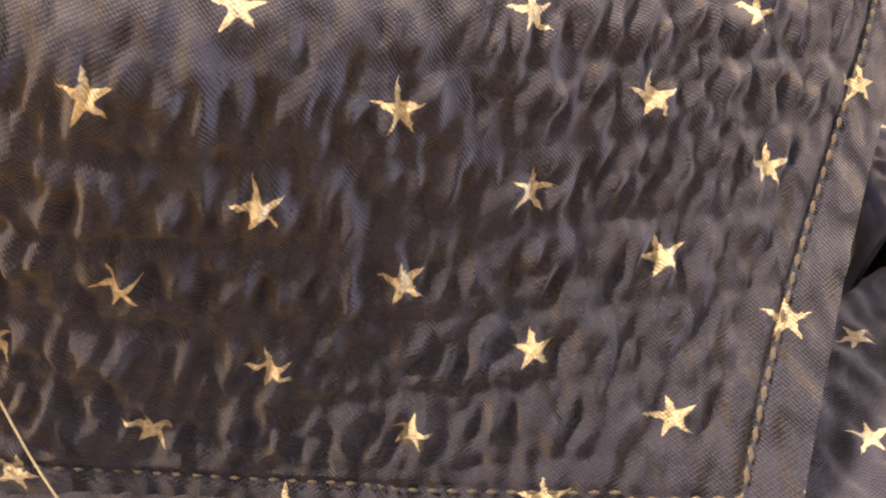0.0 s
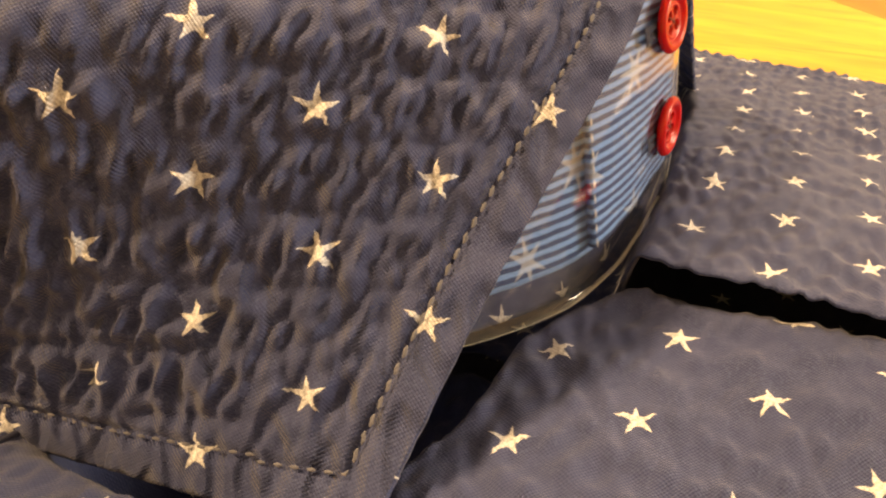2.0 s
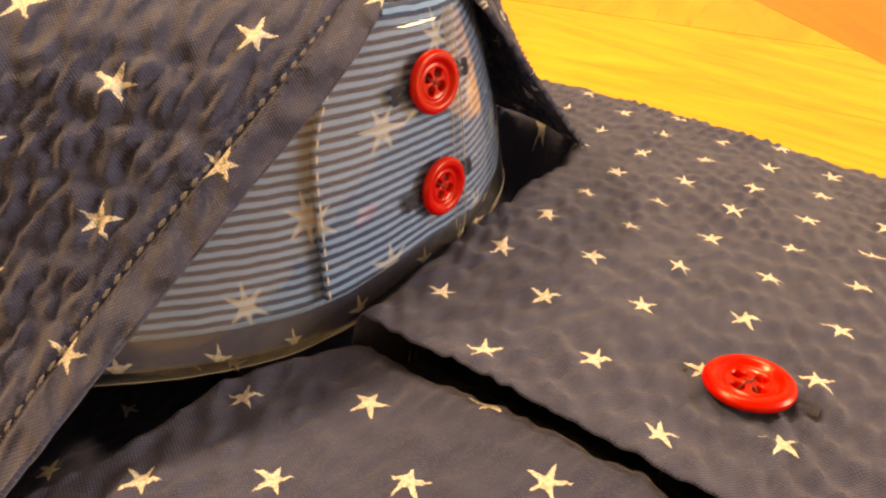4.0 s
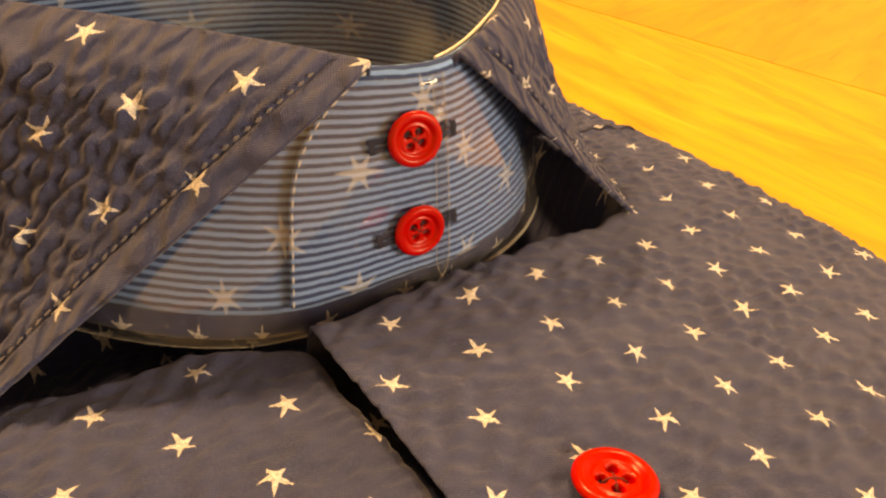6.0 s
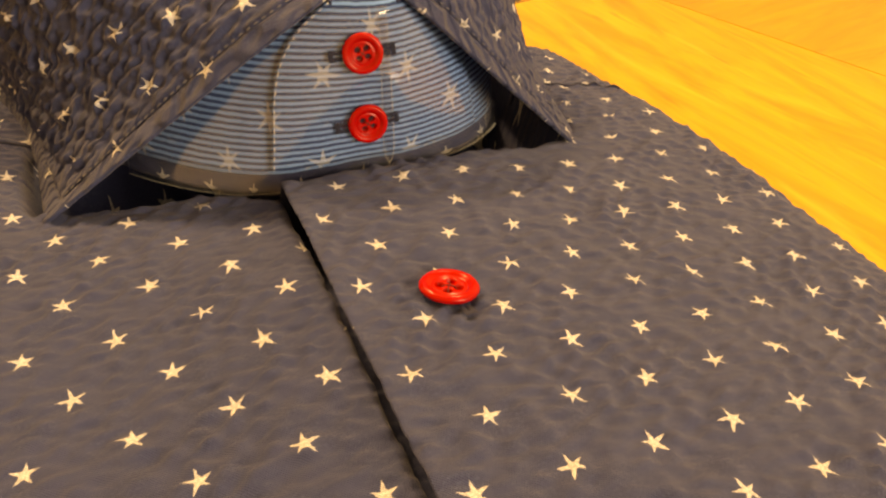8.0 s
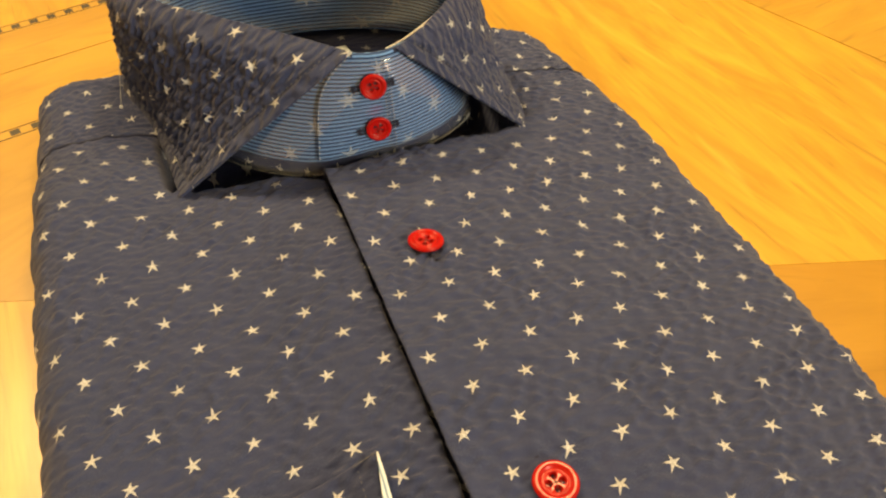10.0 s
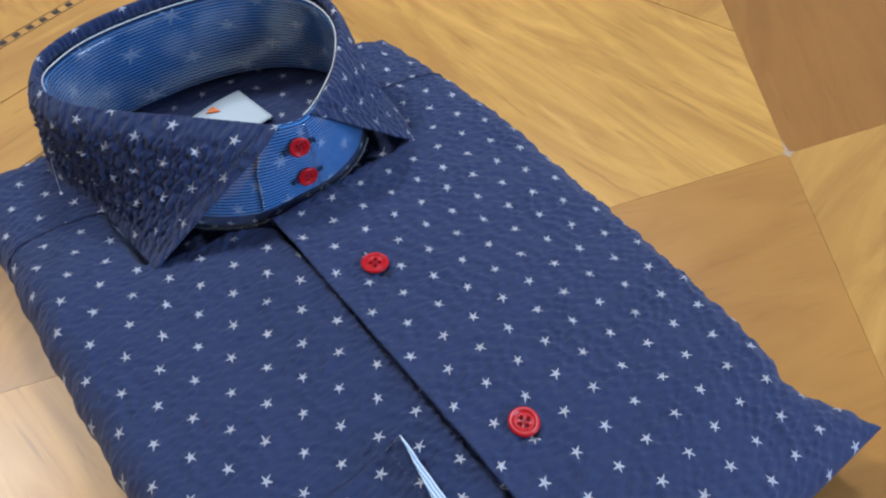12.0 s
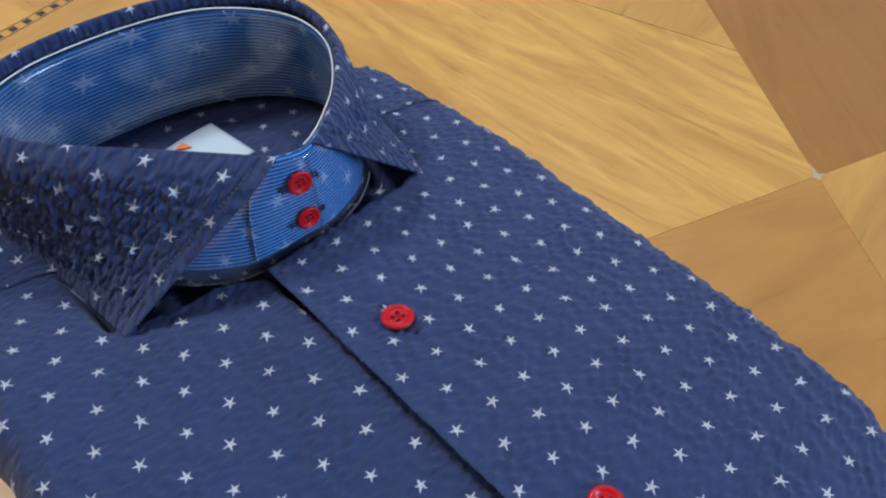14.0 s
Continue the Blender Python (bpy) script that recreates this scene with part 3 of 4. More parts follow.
sheet("left_front", P, UV, STAR, shirt, 0.0003, "navy front panel under the placket")

# the yoke over the shoulders and inside the neck
s, t = np.meshgrid(crowd(260, 0.10), crowd(130, 0.05), indexing="ij")
xa = -113.5 + 216.0 * s
y0 = seam(xa)
y = y0 + (y_back(xa) - 0.03 - y0) * t
x = x_left(y) + 0.05 + (x_right(y) - 0.05 - x_left(y) - 0.05) * s
y = np.minimum(y, y_back(x) - 0.02)
blend = np.clip((x + 60) / 120, 0, 1)
top = body_top(x, y, True, 11.0) * blend + body_top(x, y, False, 11.0) * (1 - blend) + 0.55 * smooth(8.0, 0.0, y - y0) - 0.45 * smooth(0.8, 0.0, y - y0)
neck = smooth(1.12, 0.98, np.hypot((x + 6) / 56.0, (y - 98) / 47.0))
top = top * (1 - neck) + (33.6 + 0.5 * ripple(x, y, 7, 6, 5.0)) * neck
P = np.stack([x, y, top], -1) * MM
UV = np.stack([P[..., 0] + 0.003, P[..., 1] + 0.004], -1)
sheet("yoke", P, UV, STAR, shirt, 0.0003, "navy yoke over the shoulders")
# dark cords paint the shaded groove where the yoke meets the fronts
for x0, x1, right in ((-111.0, -68.0, False), (60.0, 100.0, True)):
    xs = np.linspace(x0, x1, 60)
    ys = seam(xs) - 0.3
    zs = body_top(xs, ys, right, 2.0 if right else 7.0) + 0.1
    tube("seam_shade", np.stack([xs, ys, zs], -1) * MM, 0.00042, NAVY_THREAD, shirt, "dark cord laid as the shade along the yoke seam")
# the neck floor between the fronts and the yoke
s, t = np.meshgrid(np.linspace(0, 1, 60), np.linspace(0, 1, 40), indexing="ij")
x = -48 + 88 * s
front_y = np.interp(x, [-50, -39, -28, -17, 0, 12, 30, 42], [84, 70, 62, 57, 56, 56, 61, 75])
y = front_y + (seam(x) + 1.5 - front_y) * t
P = np.stack([x, y, 33.2 + 0.4 * ripple(x, y, 6, 6, 3.0)], -1) * MM
sheet("yoke_lining", P, P[..., :2] + 0.003, STAR, shirt, 0.0003, "navy lining inside the neck")
# the folded underside
s, t = np.meshgrid(np.linspace(0, 1, 60), np.linspace(0, 1, 70), indexing="ij")
y = Y_FRONT + (y_back(0) + 14 - Y_FRONT) * t
x = x_left(y) + (x_right(y) - x_left(y)) * s
y = np.minimum(y, y_back(x))
p = pillow(x, y)
m = mid_height(x, y)
lift = 9.0 * smooth(-135, -160, y)
P = np.stack([x, y, np.maximum(0.6, m * (1 - p) + lift * p)], -1)[::-1] * MM
sheet("back_panel", P, P[..., :2] + 0.002, STAR, shirt, 0.0003, "navy back folded under the front")

# ---- collar ----
BASE = [(0, 48, 38.8), (-17, 49.2, 37.4), (-28, 54, 36.8), (-39, 62.5, 36.5), (-50, 76, 36), (-58, 94, 35), (-62, 112, 34), (-59, 130, 34), (-48, 140, 34), (-33, 143.5, 34), (0, 141, 34), (26, 133, 34), (42, 122, 34), (51, 108, 34.5), (50, 90, 36), (42, 68, 37), (29, 55, 38), (12, 48.3, 38.8)]
RIM = [(1.5, 53.6, 76.6), (-11, 59.2, 76.8), (-22, 68, 76.6), (-33, 79, 77), (-45, 91, 77.4), (-57, 105, 77.6), (-66, 118, 77.6), (-65.5, 136, 77.6), (-56, 144.5, 77.8), (-37, 150, 78.2), (-6, 149.5, 78.4), (21, 143, 78.4), (40, 129, 78), (49.5, 112, 77.6), (48, 93, 77.2), (36, 74.5, 76.8), (22, 61.8, 77.0), (10, 54.4, 76.7)]
NA = 720
base_line, rim_line = spline(BASE, NA, True), spline(RIM, NA, True)
mid_line = (base_line + rim_line) / 2
loop_len = np.r_[0, np.cumsum(np.linalg.norm(np.diff(mid_line, axis=0), axis=1))]


def stand_at(index, b, out=0.0):
    """A place on the collar band, mm: index round the loop (may be fractional or past its end), b from seam to rim, pushed outward."""
    i = np.asarray(index, float) % NA
    i0 = np.floor(i).astype(int) % NA
    f = (i - np.floor(i))[..., None]
    lo = base_line[i0] * (1 - f) + base_line[(i0 + 1) % NA] * f
    hi = rim_line[i0] * (1 - f) + rim_line[(i0 + 1) % NA] * f
    along = mid_line[(i0 + 3) % NA] - mid_line[i0 - 3]
    n = np.stack([-along[..., 1], along[..., 0], 0 * along[..., 0]], -1)
    n = -n / np.linalg.norm(n, axis=-1, keepdims=True)
    centre = np.array([-6.0, 98.0, 0.0])
    n = np.where((n * (lo - centre)).sum(-1, keepdims=True) < 0, -n, n)
    bb = np.asarray(b, float)[..., None]
    belly = 0.8 * np.sin(np.pi * np.clip(np.asarray(b, float), 0, 1))[..., None]
    return lo + (hi - lo) * bb + n * (np.asarray(out, float)[..., None] + belly)


def stand_uv(index, b):
    return np.stack([np.asarray(index, float) * (loop_len[-1] / NA) * MM, np.asarray(b, float) * 44.0 * MM + 0.001 + 0 * np.asarray(index, float)], -1)


per = NA / 18.0
# the band itself, open at the front where the tab laps over it
ii, bb = np.meshgrid(np.linspace(-0.9 * per, 17.6 * per, 700)[::-1], np.linspace(0.075, 0.93, 26), indexing="ij")
crinkle = 0.10 * ripple(ii * 0.6, bb * 40, 5, 3, 2.0)
sheet("collar_band", stand_at(ii, bb, crinkle) * MM, stand_uv(ii, bb), STRIPE, shirt, 0.0011, "blue and white striped collar band with pale stars")
# the navy neckline under the band
ii, bb = np.meshgrid(np.linspace(-3.2 * per, 4.2 * per, 200)[::-1], np.linspace(-0.03, 0.11, 10), indexing="ij")
sheet("neckline", stand_at(ii, bb, -0.6 + 0.2 * ripple(ii * 0.6, bb * 40, 5, 3, 12.0)) * MM, stand_uv(ii, bb), STAR, shirt, 0.0006, "navy neckline sewn to the collar band")
# the buttoned tab, rounded at its upper end
bb1 = np.linspace(0.115, 0.985, 40)
end = 1.22 * per - 0.85 * per * np.clip((bb1 - 0.42) / 0.58, 0, 1) ** 2.6 - 0.10 * per * np.clip((0.10 - bb1) / 0.1, 0, 1)
tt = np.linspace(0, 1, 90)
ii = (-2.1 * per) + (end[None, :] + 2.1 * per) * tt[:, None]
bb = np.broadcast_to(bb1, ii.shape)
lap = 1.5 + 0.15 * ripple(ii * 0.6, bb * 40, 8, 6, 4.0) - 0.5 * smooth(0.9, 1.0, bb)
tab = stand_at(ii, bb, lap)[::-1]
sheet("collar_tab", tab * MM, stand_uv(ii[::-1], bb) * np.array([1, 1]) + 0.0006, STRIPE, shirt, 0.0010, "buttoned striped collar tab with a rounded end")
edge_i = end - 1.6
stitches("tab_stitching", stand_at(edge_i, bb1, lap[-1] + 0.1), stand_at(edge_i, bb1, lap[-1] + 1.1) - stand_at(edge_i, bb1, lap[-1] + 0.1), shirt, 1.2, 0.8, WHITE_EDGE, 0.13)

FOLD = [(-5, 52.6, 77.2), (-16, 62.5, 78.4), (-35, 81, 79.2), (-53, 99, 79.3), (-63.6, 113, 79.5), (-68, 126, 79.5), (-66, 138, 80.1), (-58, 147, 80.8), (-38, 152.5, 81.5), (-8, 152.3, 82.0), (21.5, 146, 81.9), (43, 132, 81.3), (53, 113.5, 80.3), (50.3, 93, 79), (38.5, 74.5, 78.4), (23.5, 60, 77.4), (10, 51, 76.4)]
HANG = [(-66.4, 57.2), (-66.5, 64), (-67.5, 78), (-69, 97), (-73, 117), (-78, 134), (-76.5, 146), (-68, 155), (-43, 160), (-10, 159), (28, 153), (55, 139), (66, 119), (67, 97), (64, 78), (61, 63), (58.5, 49.8)]


def ground_at(x, y):
    right = x > PLACKET
    p = pillow(np.array(x), np.array(y))
    m = mid_height(np.array(x), np.array(y))
    return float(m + (height(x, y, right) - m) * p)


SINK = [0.3, -1.5, -3.0, -3.6, -2.6, -0.8]
HANG3 = [(x, y, max(24.0, ground_at(x, y)) + (SINK[k] if k < 6 else -1.6 if k == 16 else 0.9)) for k, (x, y) in enumerate(HANG)]
NL, NB = 860, 100
fold_line, hang_line = spline(FOLD, NL), spline(HANG3, NL)
k = np.linspace(0, 16, NL)
along = np.gradient(fold_line, axis=0)
out_dir = np.stack([along[:, 1], -along[:, 0], 0 * along[:, 0]], -1)
out_dir /= np.linalg.norm(out_dir, axis=1, keepdims=True)
out_dir = np.where(((fold_line - np.array([-6, 98, 78])) * out_dir).sum(1, keepdims=True) < 0, -out_dir, out_dir)
b = np.linspace(0, 1, NB)
leaf = fold_line[:, None] + (hang_line - fold_line)[:, None] * b[None, :, None]
front = smooth(6.5, 4.0, k)[:, None]
bulge = (2.6 * np.exp(-((b / 0.36) ** 1.2))[None, :] * (1 - front) + 6.9 * np.exp(-((b / 0.50) ** 1.5))[None, :] * front) * (1 - np.exp(-b / 0.08))[None, :]
leaf = leaf + out_dir[:, None] * bulge[..., None] * (0.6 + 0.4 * smooth(16, 15, k))[:, None, None]
# cloth coordinates: along the collar and down from the fold
dl, dr = np.array([0.66, -0.75]), np.array([-0.775, -0.63])
arc = np.r_[0, np.cumsum(np.linalg.norm(np.diff(leaf[:, NB // 2, :2], axis=0), axis=1))]
ul = 11.8 * (-5.3265 + leaf @ np.array([-0.03575, 0.07529, 0.00228]))
ur = (leaf[..., :2] @ dr)
a3, a13 = np.searchsorted(k, 4.5), np.searchsorted(k, 12.0)
um = (arc - arc[a3])[:, None] + ul[a3].mean() + 0 * ul
ur = ur - ur[a13].mean() + um[a13].mean()
wl, wr = smooth(6.0, 3.0, k)[:, None], smooth(10.5, 13.5, k)[:, None]
cu = ul * wl + ur * wr + um * (1 - wl - wr)
down = np.linalg.norm(leaf - leaf[:, :1], axis=2)
cv = 7.45 * (7.558 + leaf @ np.array([-0.05816, -0.02974, -0.12004])) * wl + (down - 6.0) * (1 - wl)
# hem distance from the free edges
rim_pts = np.concatenate([leaf[0, ::3], leaf[::3, -1], leaf[-1, ::3]])
dist = np.concatenate([np.min(np.linalg.norm(row.reshape(-1, 1, 3) - rim_pts[None], axis=2), axis=1) for row in np.array_split(leaf.reshape(-1, 3), 40)]).reshape(NL, NB)
seersucker = 2.3 * ripple(cu - 0.3 * cv, cv, 1.5, 3.0, 21.0) + 0.8 * ripple(cu, cv, 3.6, 5.0, 30.0)
rows = np.cos(2 * np.pi * (cv + 0.8 * ripple(cu, cv, 14, 9, 51.0)) / 7.45)
seersucker = seersucker * (0.75 + 0.25 * rows) - 0.95 * np.clip(-rows, 0, 1) ** 4 * (0.6 + 1.2 * ripple(cu, cv, 9, 20, 60.0))
calm = smooth(5.0, 8.6, dist) * (0.06 + 0.94 * smooth(4, 13, down))
front_calm = 0.6 + 0.4 * smooth(6, 34, np.minimum(dist, 40) + 8 * np.abs(k - 1.2)[:, None])
normal = normals(leaf)
flip = np.sign((normal * out_dir[:, None]).sum(2).mean())
normal = normal * flip
lift = seersucker * calm * front_calm * (0.5 + 0.5 * front) - 0.7 * np.exp(-((dist - 5.0) / 0.6) ** 2) + 0.16 * ripple(cu, cv, 1.8, 3.0, 40.0)
ledge = leaf.copy()
leaf = leaf + normal * lift[..., None]
turned = np.stack([fold_line - out_dir * 2.3 + [0, 0, -4.6], fold_line - out_dir * 2.1 + [0, 0, -1.6], fold_line - out_dir * 1.4 + [0, 0, -0.3], fold_line - out_dir * 0.6 + [0, 0, 0.3]], 1)
full = np.concatenate([turned, leaf], 1)
cuf = np.concatenate([np.repeat(cu[:, :1], 4, 1), cu], 1)
cvf = np.concatenate([cv[:, :1] + np.array([[-5.0, -3.4, -2.0, -1.0]]), cv], 1)
UV = np.stack([cvf, cuf], -1) * MM
if flip < 0:
    full, UV = full[::-1], UV[::-1]
sheet("collar_leaf", full * MM, UV, COLLAR_STAR, shirt, 0.0009, "navy star spread collar turned down over the band")
# stitching along the collar's hem
seam_at = []
for i in range(NL):
    j = np.where(dist[i] > 4.9)[0]
    if len(j) and j[-1] < NB - 1 and j[-1] > 2:
        seam_at.append((i, j[-1]))
hem = np.array([ledge[i, j] + normal[i, j] * 0.05 for i, j in seam_at])
hem_n = np.array([normal[i, j] for i, j in seam_at])
stitches("hem_stitching", hem, hem_n, shirt, 1.0, 0.9, GREY_THREAD, 0.24)
for col, name in ((0, "front_stitching"), (-1, "front_stitching")):
    line, ups = [], []
    for j in range(3, NB - 1):
        c = np.where(dist[:, j] > 4.9)[0]
        if len(c) and dist[c[col], j] < 6.4:
            line.append(ledge[c[col], j] + normal[c[col], j] * 0.05)
            ups.append(normal[c[col], j])
    if len(line) > 4:
        stitches(name, line, ups, shirt, 1.0, 0.9, GREY_THREAD, 0.24)


# ---- buttons ----
def button_mesh():
    """A four-hole shirt button, 11.6 mm across, with a raised rim and a dished middle."""
    verts, faces = [], []
    rings, turns = 34, 72
    R = 5.8
    for i in range(rings):
        r = R * 0.985 * i / (rings - 1)
        for j in range(turns):
            a = 2 * math.pi * j / turns
            x, y = r * math.cos(a), r * math.sin(a)
            z = 2.5 - 0.75 * float(smooth(4.5, 3.3, r)) - 0.55 * float(smooth(4.9, 5.75, r)) ** 2
            z += 0.18 * math.exp(-((r - 2.9) / 0.25) ** 2)
            for hx, hy in ((1.25, 1.25), (-1.25, 1.25), (1.25, -1.25), (-1.25, -1.25)):
                z -= 1.3 * float(smooth(0.95, 0.70, math.hypot(x - hx, y - hy)))
            verts.append((x, y, z))
    for r, z in ((R, 1.55), (R * 0.97, 1.1), (R * 0.75, 0.55), (R * 0.4, 0.4), (0.0, 0.4)):
        for j in range(turns):
            a = 2 * math.pi * j / turns
            verts.append((r * math.cos(a), r * math.sin(a), z))
    for i in range(rings + 4):
        for j in range(turns):
            q = (j + 1) % turns
            faces.append((i * turns + j, (i + 1) * turns + j, (i + 1) * turns + q, i * turns + q))
    me = bpy.data.meshes.new("button")
    me.from_pydata([(x * MM, y * MM, z * MM) for x, y, z in verts], [], faces)
    me.materials.append(RED)
    me.polygons.foreach_set("use_smooth", [True] * len(me.polygons))
    bm = bmesh.new()
    bm.from_mesh(me)
    bmesh.ops.remove_doubles(bm, verts=bm.verts, dist=1e-6)
    bmesh.ops.recalc_face_normals(bm, faces=bm.faces)
    bm.to_mesh(me)
    bm.free()
    return me


BUTTON = button_mesh()


def buttonhole(length, along, parent, name="buttonhole"):
    """A worked buttonhole: two ridges of close thread and bar tacks, lying flat round the slit."""
    verts, faces = [], []
    count = int(length / 0.32)
    for side in (-1, 1):
        for i in range(count):
            c = -length / 2 + (i + 0.5) * length / count
            y0, y1 = side * 0.12, side * (1.05 + 0.12 * ((i * 7) % 3))
            base = len(verts)
            for dx in (-0.13, 0.13):
                for yy, zz in ((y0, 0.05), ((y0 + y1) / 2, 0.38), (y1, 0.02)):
                    verts.append((c + dx, yy, zz))
            for j in (0, 1):
                faces.append((base + j, base + j + 1, base + 4 + j, base + 3 + j))
    for end_x in (-length / 2, length / 2):
        base = len(verts)
        for dx in (-0.5, 0, 0.5):
            for yy, zz in ((-1.25, 0.02), (0, 0.5), (1.25, 0.02)):
                verts.append((end_x + dx, yy, zz if dx == 0 else zz * 0.4))
        for i in (0, 1):
            for j in (0, 1):
                q = base + i * 3 + j
                faces.append((q, q + 1, q + 4, q + 3))
    me = bpy.data.meshes.new(name)
    me.from_pydata([(x * MM, y * MM, z * MM) for x, y, z in verts], [], faces)
    ob = dress(name, me, NAVY_THREAD, parent, "dark navy worked buttonhole")
    ob.matrix_basis = pose(0, 0, 0, 0, 0, along)
    return ob


def sew_button(m, along, hole_length, spin, size=0.94):
    holder = new("button", BUTTON)
    holder.parent = shirt
    holder["label"] = "glossy red four-hole button"
    holder.matrix_basis = m @ pose(0, 0, 0, 0, 0, spin) @ Matrix.Scale(size, 4)
    # thread crossing in the four holes
    a = [np.array([math.copysign(1.15, sx), math.copysign(1.15, sy), 1.0]) * MM for sx, sy in ((-1, -1), (1, 1), (-1, 1), (1, -1))]
    for p, q, h in ((a[0], a[1], 1.72), (a[2], a[3], 1.85)):
        mid = (p + q) / 2
        mid[2] = h * MM
        tube("thread", spline([p, p * 0.6 + mid * 0.4 + [0, 0, 0.0002], mid, q * 0.6 + mid * 0.4 + [0, 0, 0.0003], q], 12), 0.00020, THREAD_RED, holder)
    hole = buttonhole(hole_length, along, shirt)
    hole.matrix_basis = m @ pose(0, 0, 0.0004, 0, 0, along)


THREAD_RED = plain("dark_red_thread", (0.12, 0.006, 0.010), 0.8, 0.2, 2500.0)


def on_front(x, y, lift=0.0):
    return float(body_top(np.array([x]), np.array([y]), True, 2.0)[0]) + lift


sew_button(pose(0, 0, on_front(0, 0, 0.1) * MM, -7, 5, 0), 97, 15.0, 12)
sew_button(pose(0, -0.085, on_front(0, -85, -0.1) * MM, 2, 2, 0), 96, 15.0, 40)
sew_button(pose(0, -0.148, on_front(0, -148, 0.0) * MM, 4, 0, 0), 92, 13.5, 20)
for x, b_at in ((1.0, 0.715), (1.1, 0.325)):
    i_at = min(np.linspace(-1.2 * per, 0.8 * per, 400), key=lambda i: abs(stand_at(np.array(i), np.array(b_at))[0] - x))
    p = stand_at(np.array(i_at), np.array(b_at), np.array(1.5))
    px = stand_at(np.array(i_at - 6), np.array(b_at), np.array(1.5)) - stand_at(np.array(i_at + 6), np.array(b_at), np.array(1.5))
    pz = stand_at(np.array(i_at), np.array(b_at + 0.1), np.array(1.5)) - stand_at(np.array(i_at), np.array(b_at - 0.1), np.array(1.5))
    px, pz = Vector(px).normalized(), Vector(pz).normalized()
    pn = px.cross(pz).normalized()
    pz = pn.cross(px)
    m = Matrix((px, pz, pn)).transposed().to_4x4()
    m.translation = (Vector(p) + pn * 0.15) * MM
    sew_button(m, 4, 13.0, 10, 0.74)

# ---- neck label, plastic supports, tag pin ----
corners = np.array([(11.2, 128), (14.6, 101.5), (-13.5, 97.5), (-16.5, 124.5)])
s, t = np.meshgrid(np.linspace(0, 1, 14), np.linspace(0, 1, 14), indexing="ij")
xy = (corners[3][None, None] * ((1 - s) * (1 - t))[..., None] + corners[0][None, None] * (s * (1 - t))[..., None] + corners[1][None, None] * (s * t)[..., None] + corners[2][None, None] * ((1 - s) * t)[..., None])
z = 35.4 + 0.8 * np.sin(np.pi * s) + 0.5 * t
P = np.concatenate([xy, z[..., None]], -1)[:, ::-1] * MM
sheet("neck_label", P, P[..., :2], LABEL, shirt, 0.0004, "white satin neck label")
bm = bmesh.new()
tri = [bm.verts.new((x * MM, y * MM, 0.0365)) for x, y in ((-4.6, 123.6), (-3.0, 118.8), (-8.8, 121.6))]
face = bm.faces.new(tri)
for g in bmesh.ops.extrude_face_region(bm, geom=[face])["geom"]:
    if isinstance(g, bmesh.types.BMVert):
        g.co.z += 0.0005
bmesh.ops.recalc_face_normals(bm, faces=bm.faces)
part("label_mark", bm, ORANGE, shirt, "orange printed triangle", smooth=False)

film_in = tagged(empty("collar_insert", (0, 0.14, 0.04)), "clear plastic collar insert standing inside the shirt collar", "collar insert")
ii, bb = np.meshgrid(np.linspace(3.2 * per, 16.4 * per, 300), np.linspace(0.10, 0.93, 14), indexing="ij")
strip = stand_at(ii, bb, -2.3 + 0.5 * ripple(ii * 0.6, bb * 40, 30, 20, 6.0))
ob = sheet("plastic_strip", strip * MM - np.array([0, 0.14, 0.04]), stand_uv(ii, bb), FILM, film_in, 0.0002)
# white cord paints the light that the clear strip's upper edge catches
line = stand_at(np.linspace(2.0 * per, 17.3 * per, 320), np.full(320, 0.965), np.full(320, -1.0))
tube("edge_glint", line * MM - np.array([0, 0.14, 0.04]), 0.00032, WHITE_EDGE, film_in, "white cord for the light caught along the strip's upper edge")
film_out = tagged(empty("collar_support", (0, 0.05, 0.04)), "clear plastic support curved under the shirt collar", "collar support")
for first, last, corner in ((-0.55 * per, 3.6 * per, -1), (-2.7 * per, -0.35 * per, 1)):
    ii, bb = np.meshgrid(np.linspace(first, last, 120)[::-1], np.linspace(0, 1, 24), indexing="ij")
    inner = (ii - first if corner < 0 else last - ii) / per
    low = 0.0 + 0.16 * (1 - np.sqrt(np.clip(1 - (1 - np.clip(inner / 0.42, 0, 1)) ** 2, 0, 1)))
    bb = low + (0.95 - low) * bb
    away = 2.05 + 0.9 * smooth(1.1, 1.9, ii / per) + (0.16 if corner < 0 else 0.0)
    strip = stand_at(ii, bb, away)
    sheet("plastic_strip", strip * MM - np.array([0, 0.05, 0.04]), stand_uv(ii, bb), OUTER_FILM, film_out, 0.0002)
    rim = np.concatenate([strip[:, 0], strip[-1, 1:]] if corner < 0 else [strip[::-1, 0], strip[0, 1:]])
    tube("cut_edge", rim * MM - np.array([0, 0.05, 0.04]), 0.00004, CUT_EDGE, film_out, "thin bright cut edge")

pin = tagged(empty("tag_pin", (-0.08, 0.119, 0.033)), "fine clear plastic tag pin hanging from the collar", "tag pin")
line = spline([(-0.0745, 0.130, 0.047), (-0.0765, 0.127, 0.0455), (-0.0785, 0.123, 0.039), (-0.080, 0.119, 0.0338)], 20) - np.array([-0.08, 0.119, 0.033])
tube("filament", line, 0.00011, CUT_EDGE, pin)
bm = bmesh.new()
bmesh.ops.create_icosphere(bm, subdivisions=2, radius=0.0007)
bmesh.ops.translate(bm, vec=(0, 0, 0.0008), verts=bm.verts)
part("knob", bm, WHITE_EDGE, pin)

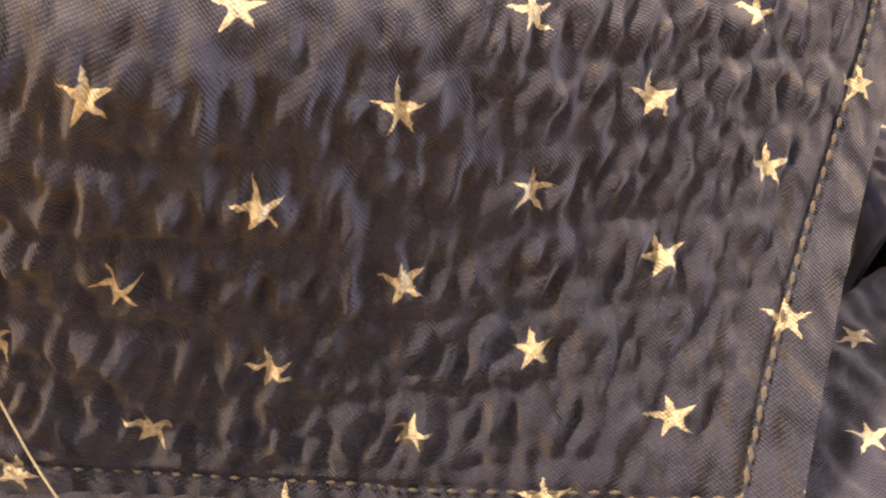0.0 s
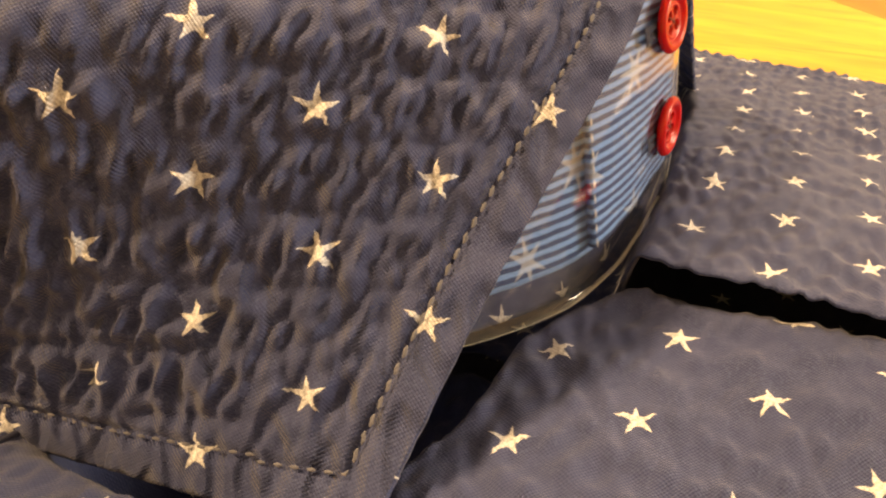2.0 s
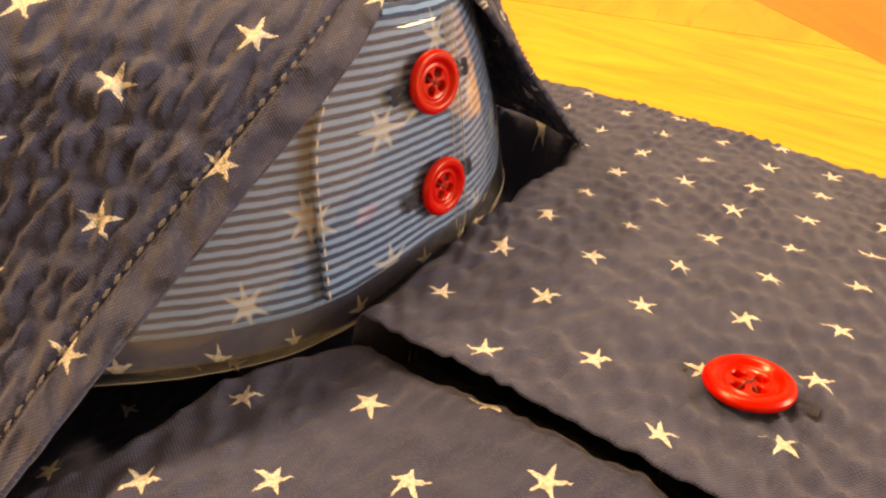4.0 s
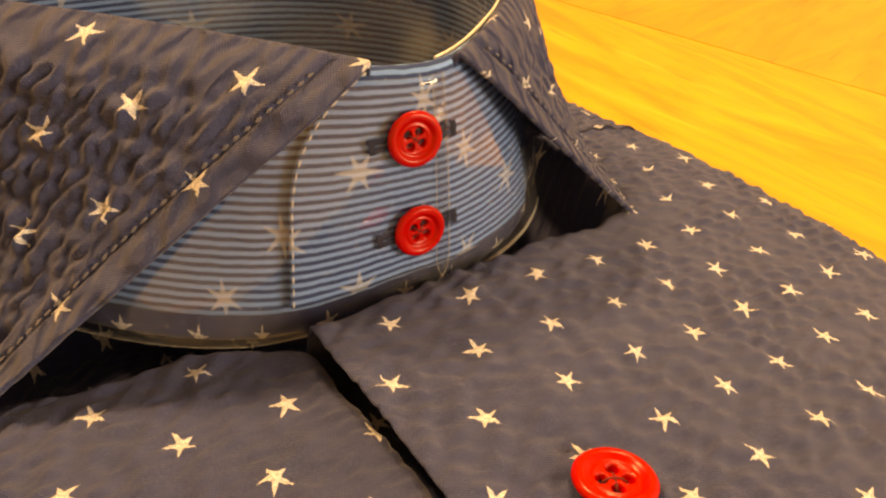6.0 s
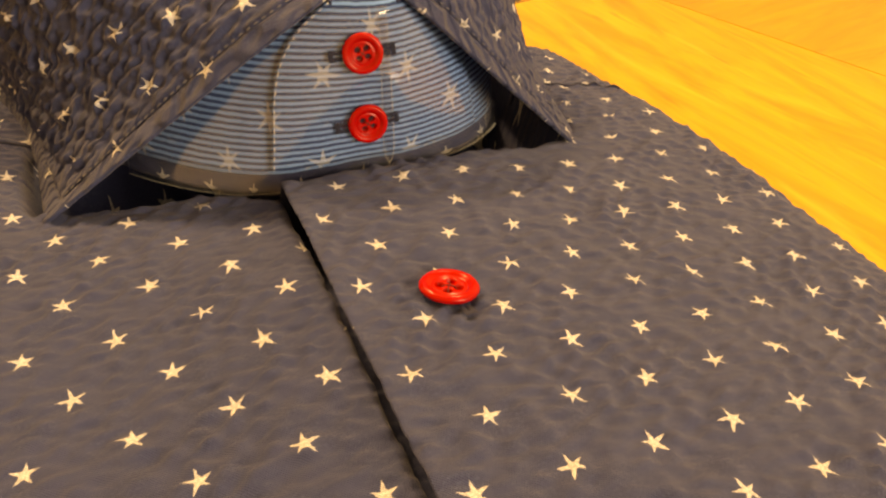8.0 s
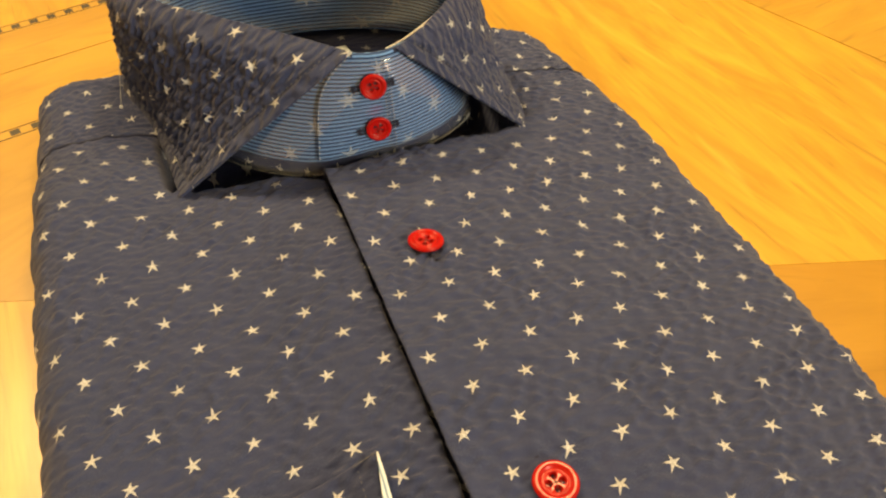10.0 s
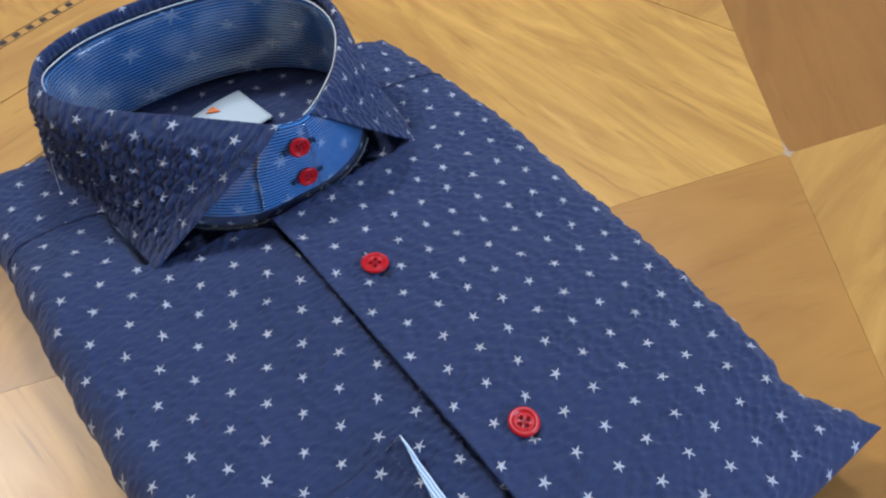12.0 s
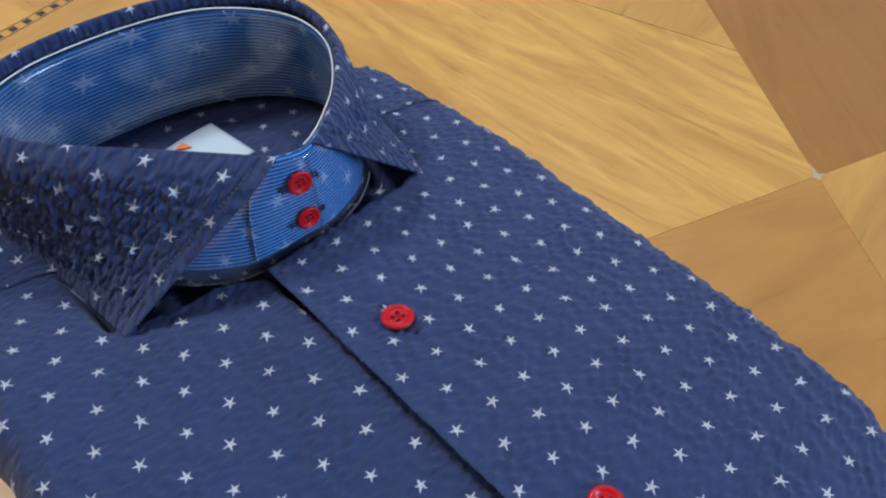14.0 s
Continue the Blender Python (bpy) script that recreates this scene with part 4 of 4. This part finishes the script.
# ---- chest pocket ----
def pocket_mouth(x):
    """The pocket's upper edge, falling away from the placket side."""
    return -63.0 - 0.02 * (-34.8 - x)


def pocket_edge(y):
    return -35.4 - 0.035 * (-63.0 - y)


def pocket_lift(x, y):
    """How far the pocket's open corner stands off the front, mm."""
    return 5.0 * np.exp(-(((x + 35.0) / 8.0) ** 2) - ((y + 64.0) / 16.0) ** 2) + 2.2 * smooth(-46, -36, x) * smooth(-64, -92, y)


s, t = np.meshgrid(np.linspace(0, 1, 110), np.linspace(0, 1, 120), indexing="ij")
y = -152 + (-63.0 + 152) * t
x = -97 + (pocket_edge(y) + 97) * s
y = y + (pocket_mouth(x) + 63.0) * t
mouth = np.exp(-(((pocket_mouth(x) - y) / 3.0) ** 2))
top = body_top(x, y, False, 7.0) + 0.5 + pocket_lift(x, y) + mouth * (0.5 + 1.1 * np.abs(ripple(x, 0 * x, 5.0, 5.0, 33.0)))
P = np.stack([x, y, top], -1) * MM
UV = lattice_uv(P, LEFT_U, LEFT_V, *LEFT_SPAN)
sheet("chest_pocket", P, UV, STAR, shirt, 0.0005, "navy star patch pocket with a puckered mouth")
for inset, x_edge in ((-5.0, pocket_edge), (4.0, lambda y: -97.0 + 0 * y)):
    yy = np.linspace(-64.5, -150, 70)
    xx = x_edge(yy) + inset
    zz = body_top(xx, yy, False, 7.0) + 0.8 + pocket_lift(xx, yy)
    stitches("pocket_stitching", np.stack([xx, yy, zz], -1), np.array([[0, 0, 1.0]] * 70), shirt, 1.0, 0.9)
bar = np.linspace(-41.5, -35.6, 12)
stitches("bar_tack", np.stack([bar, 0 * bar - 64.0, body_top(bar, 0 * bar - 64.0, False, 7.0) + 1.6 + pocket_lift(bar, 0 * bar - 64.0)], -1), np.array([[0, 0, 1.0]] * 12), shirt, 1.6, 0.1, GREY_THREAD, 0.24)
s, t = np.meshgrid(np.linspace(0, 1, 60), np.linspace(0, 1, 12), indexing="ij")
y = -63.5 - 88 * s
x0 = pocket_edge(y) + 0.4
wide = 0.25 + 0.155 * (-63.5 - y)
x = x0 - wide * t
z = body_top(x0, y, False, 7.0) + 1.3 + pocket_lift(x0, y) + wide * 0.35 * t
P = np.stack([x, y, z], -1)[::-1] * MM
UV = np.stack([P[..., 1], P[..., 0] - x0[::-1] * MM], -1)
sheet("pocket_facing", P, UV, PALE_STRIPE, shirt, 0.0004, "pale blue striped facing at the pocket mouth")
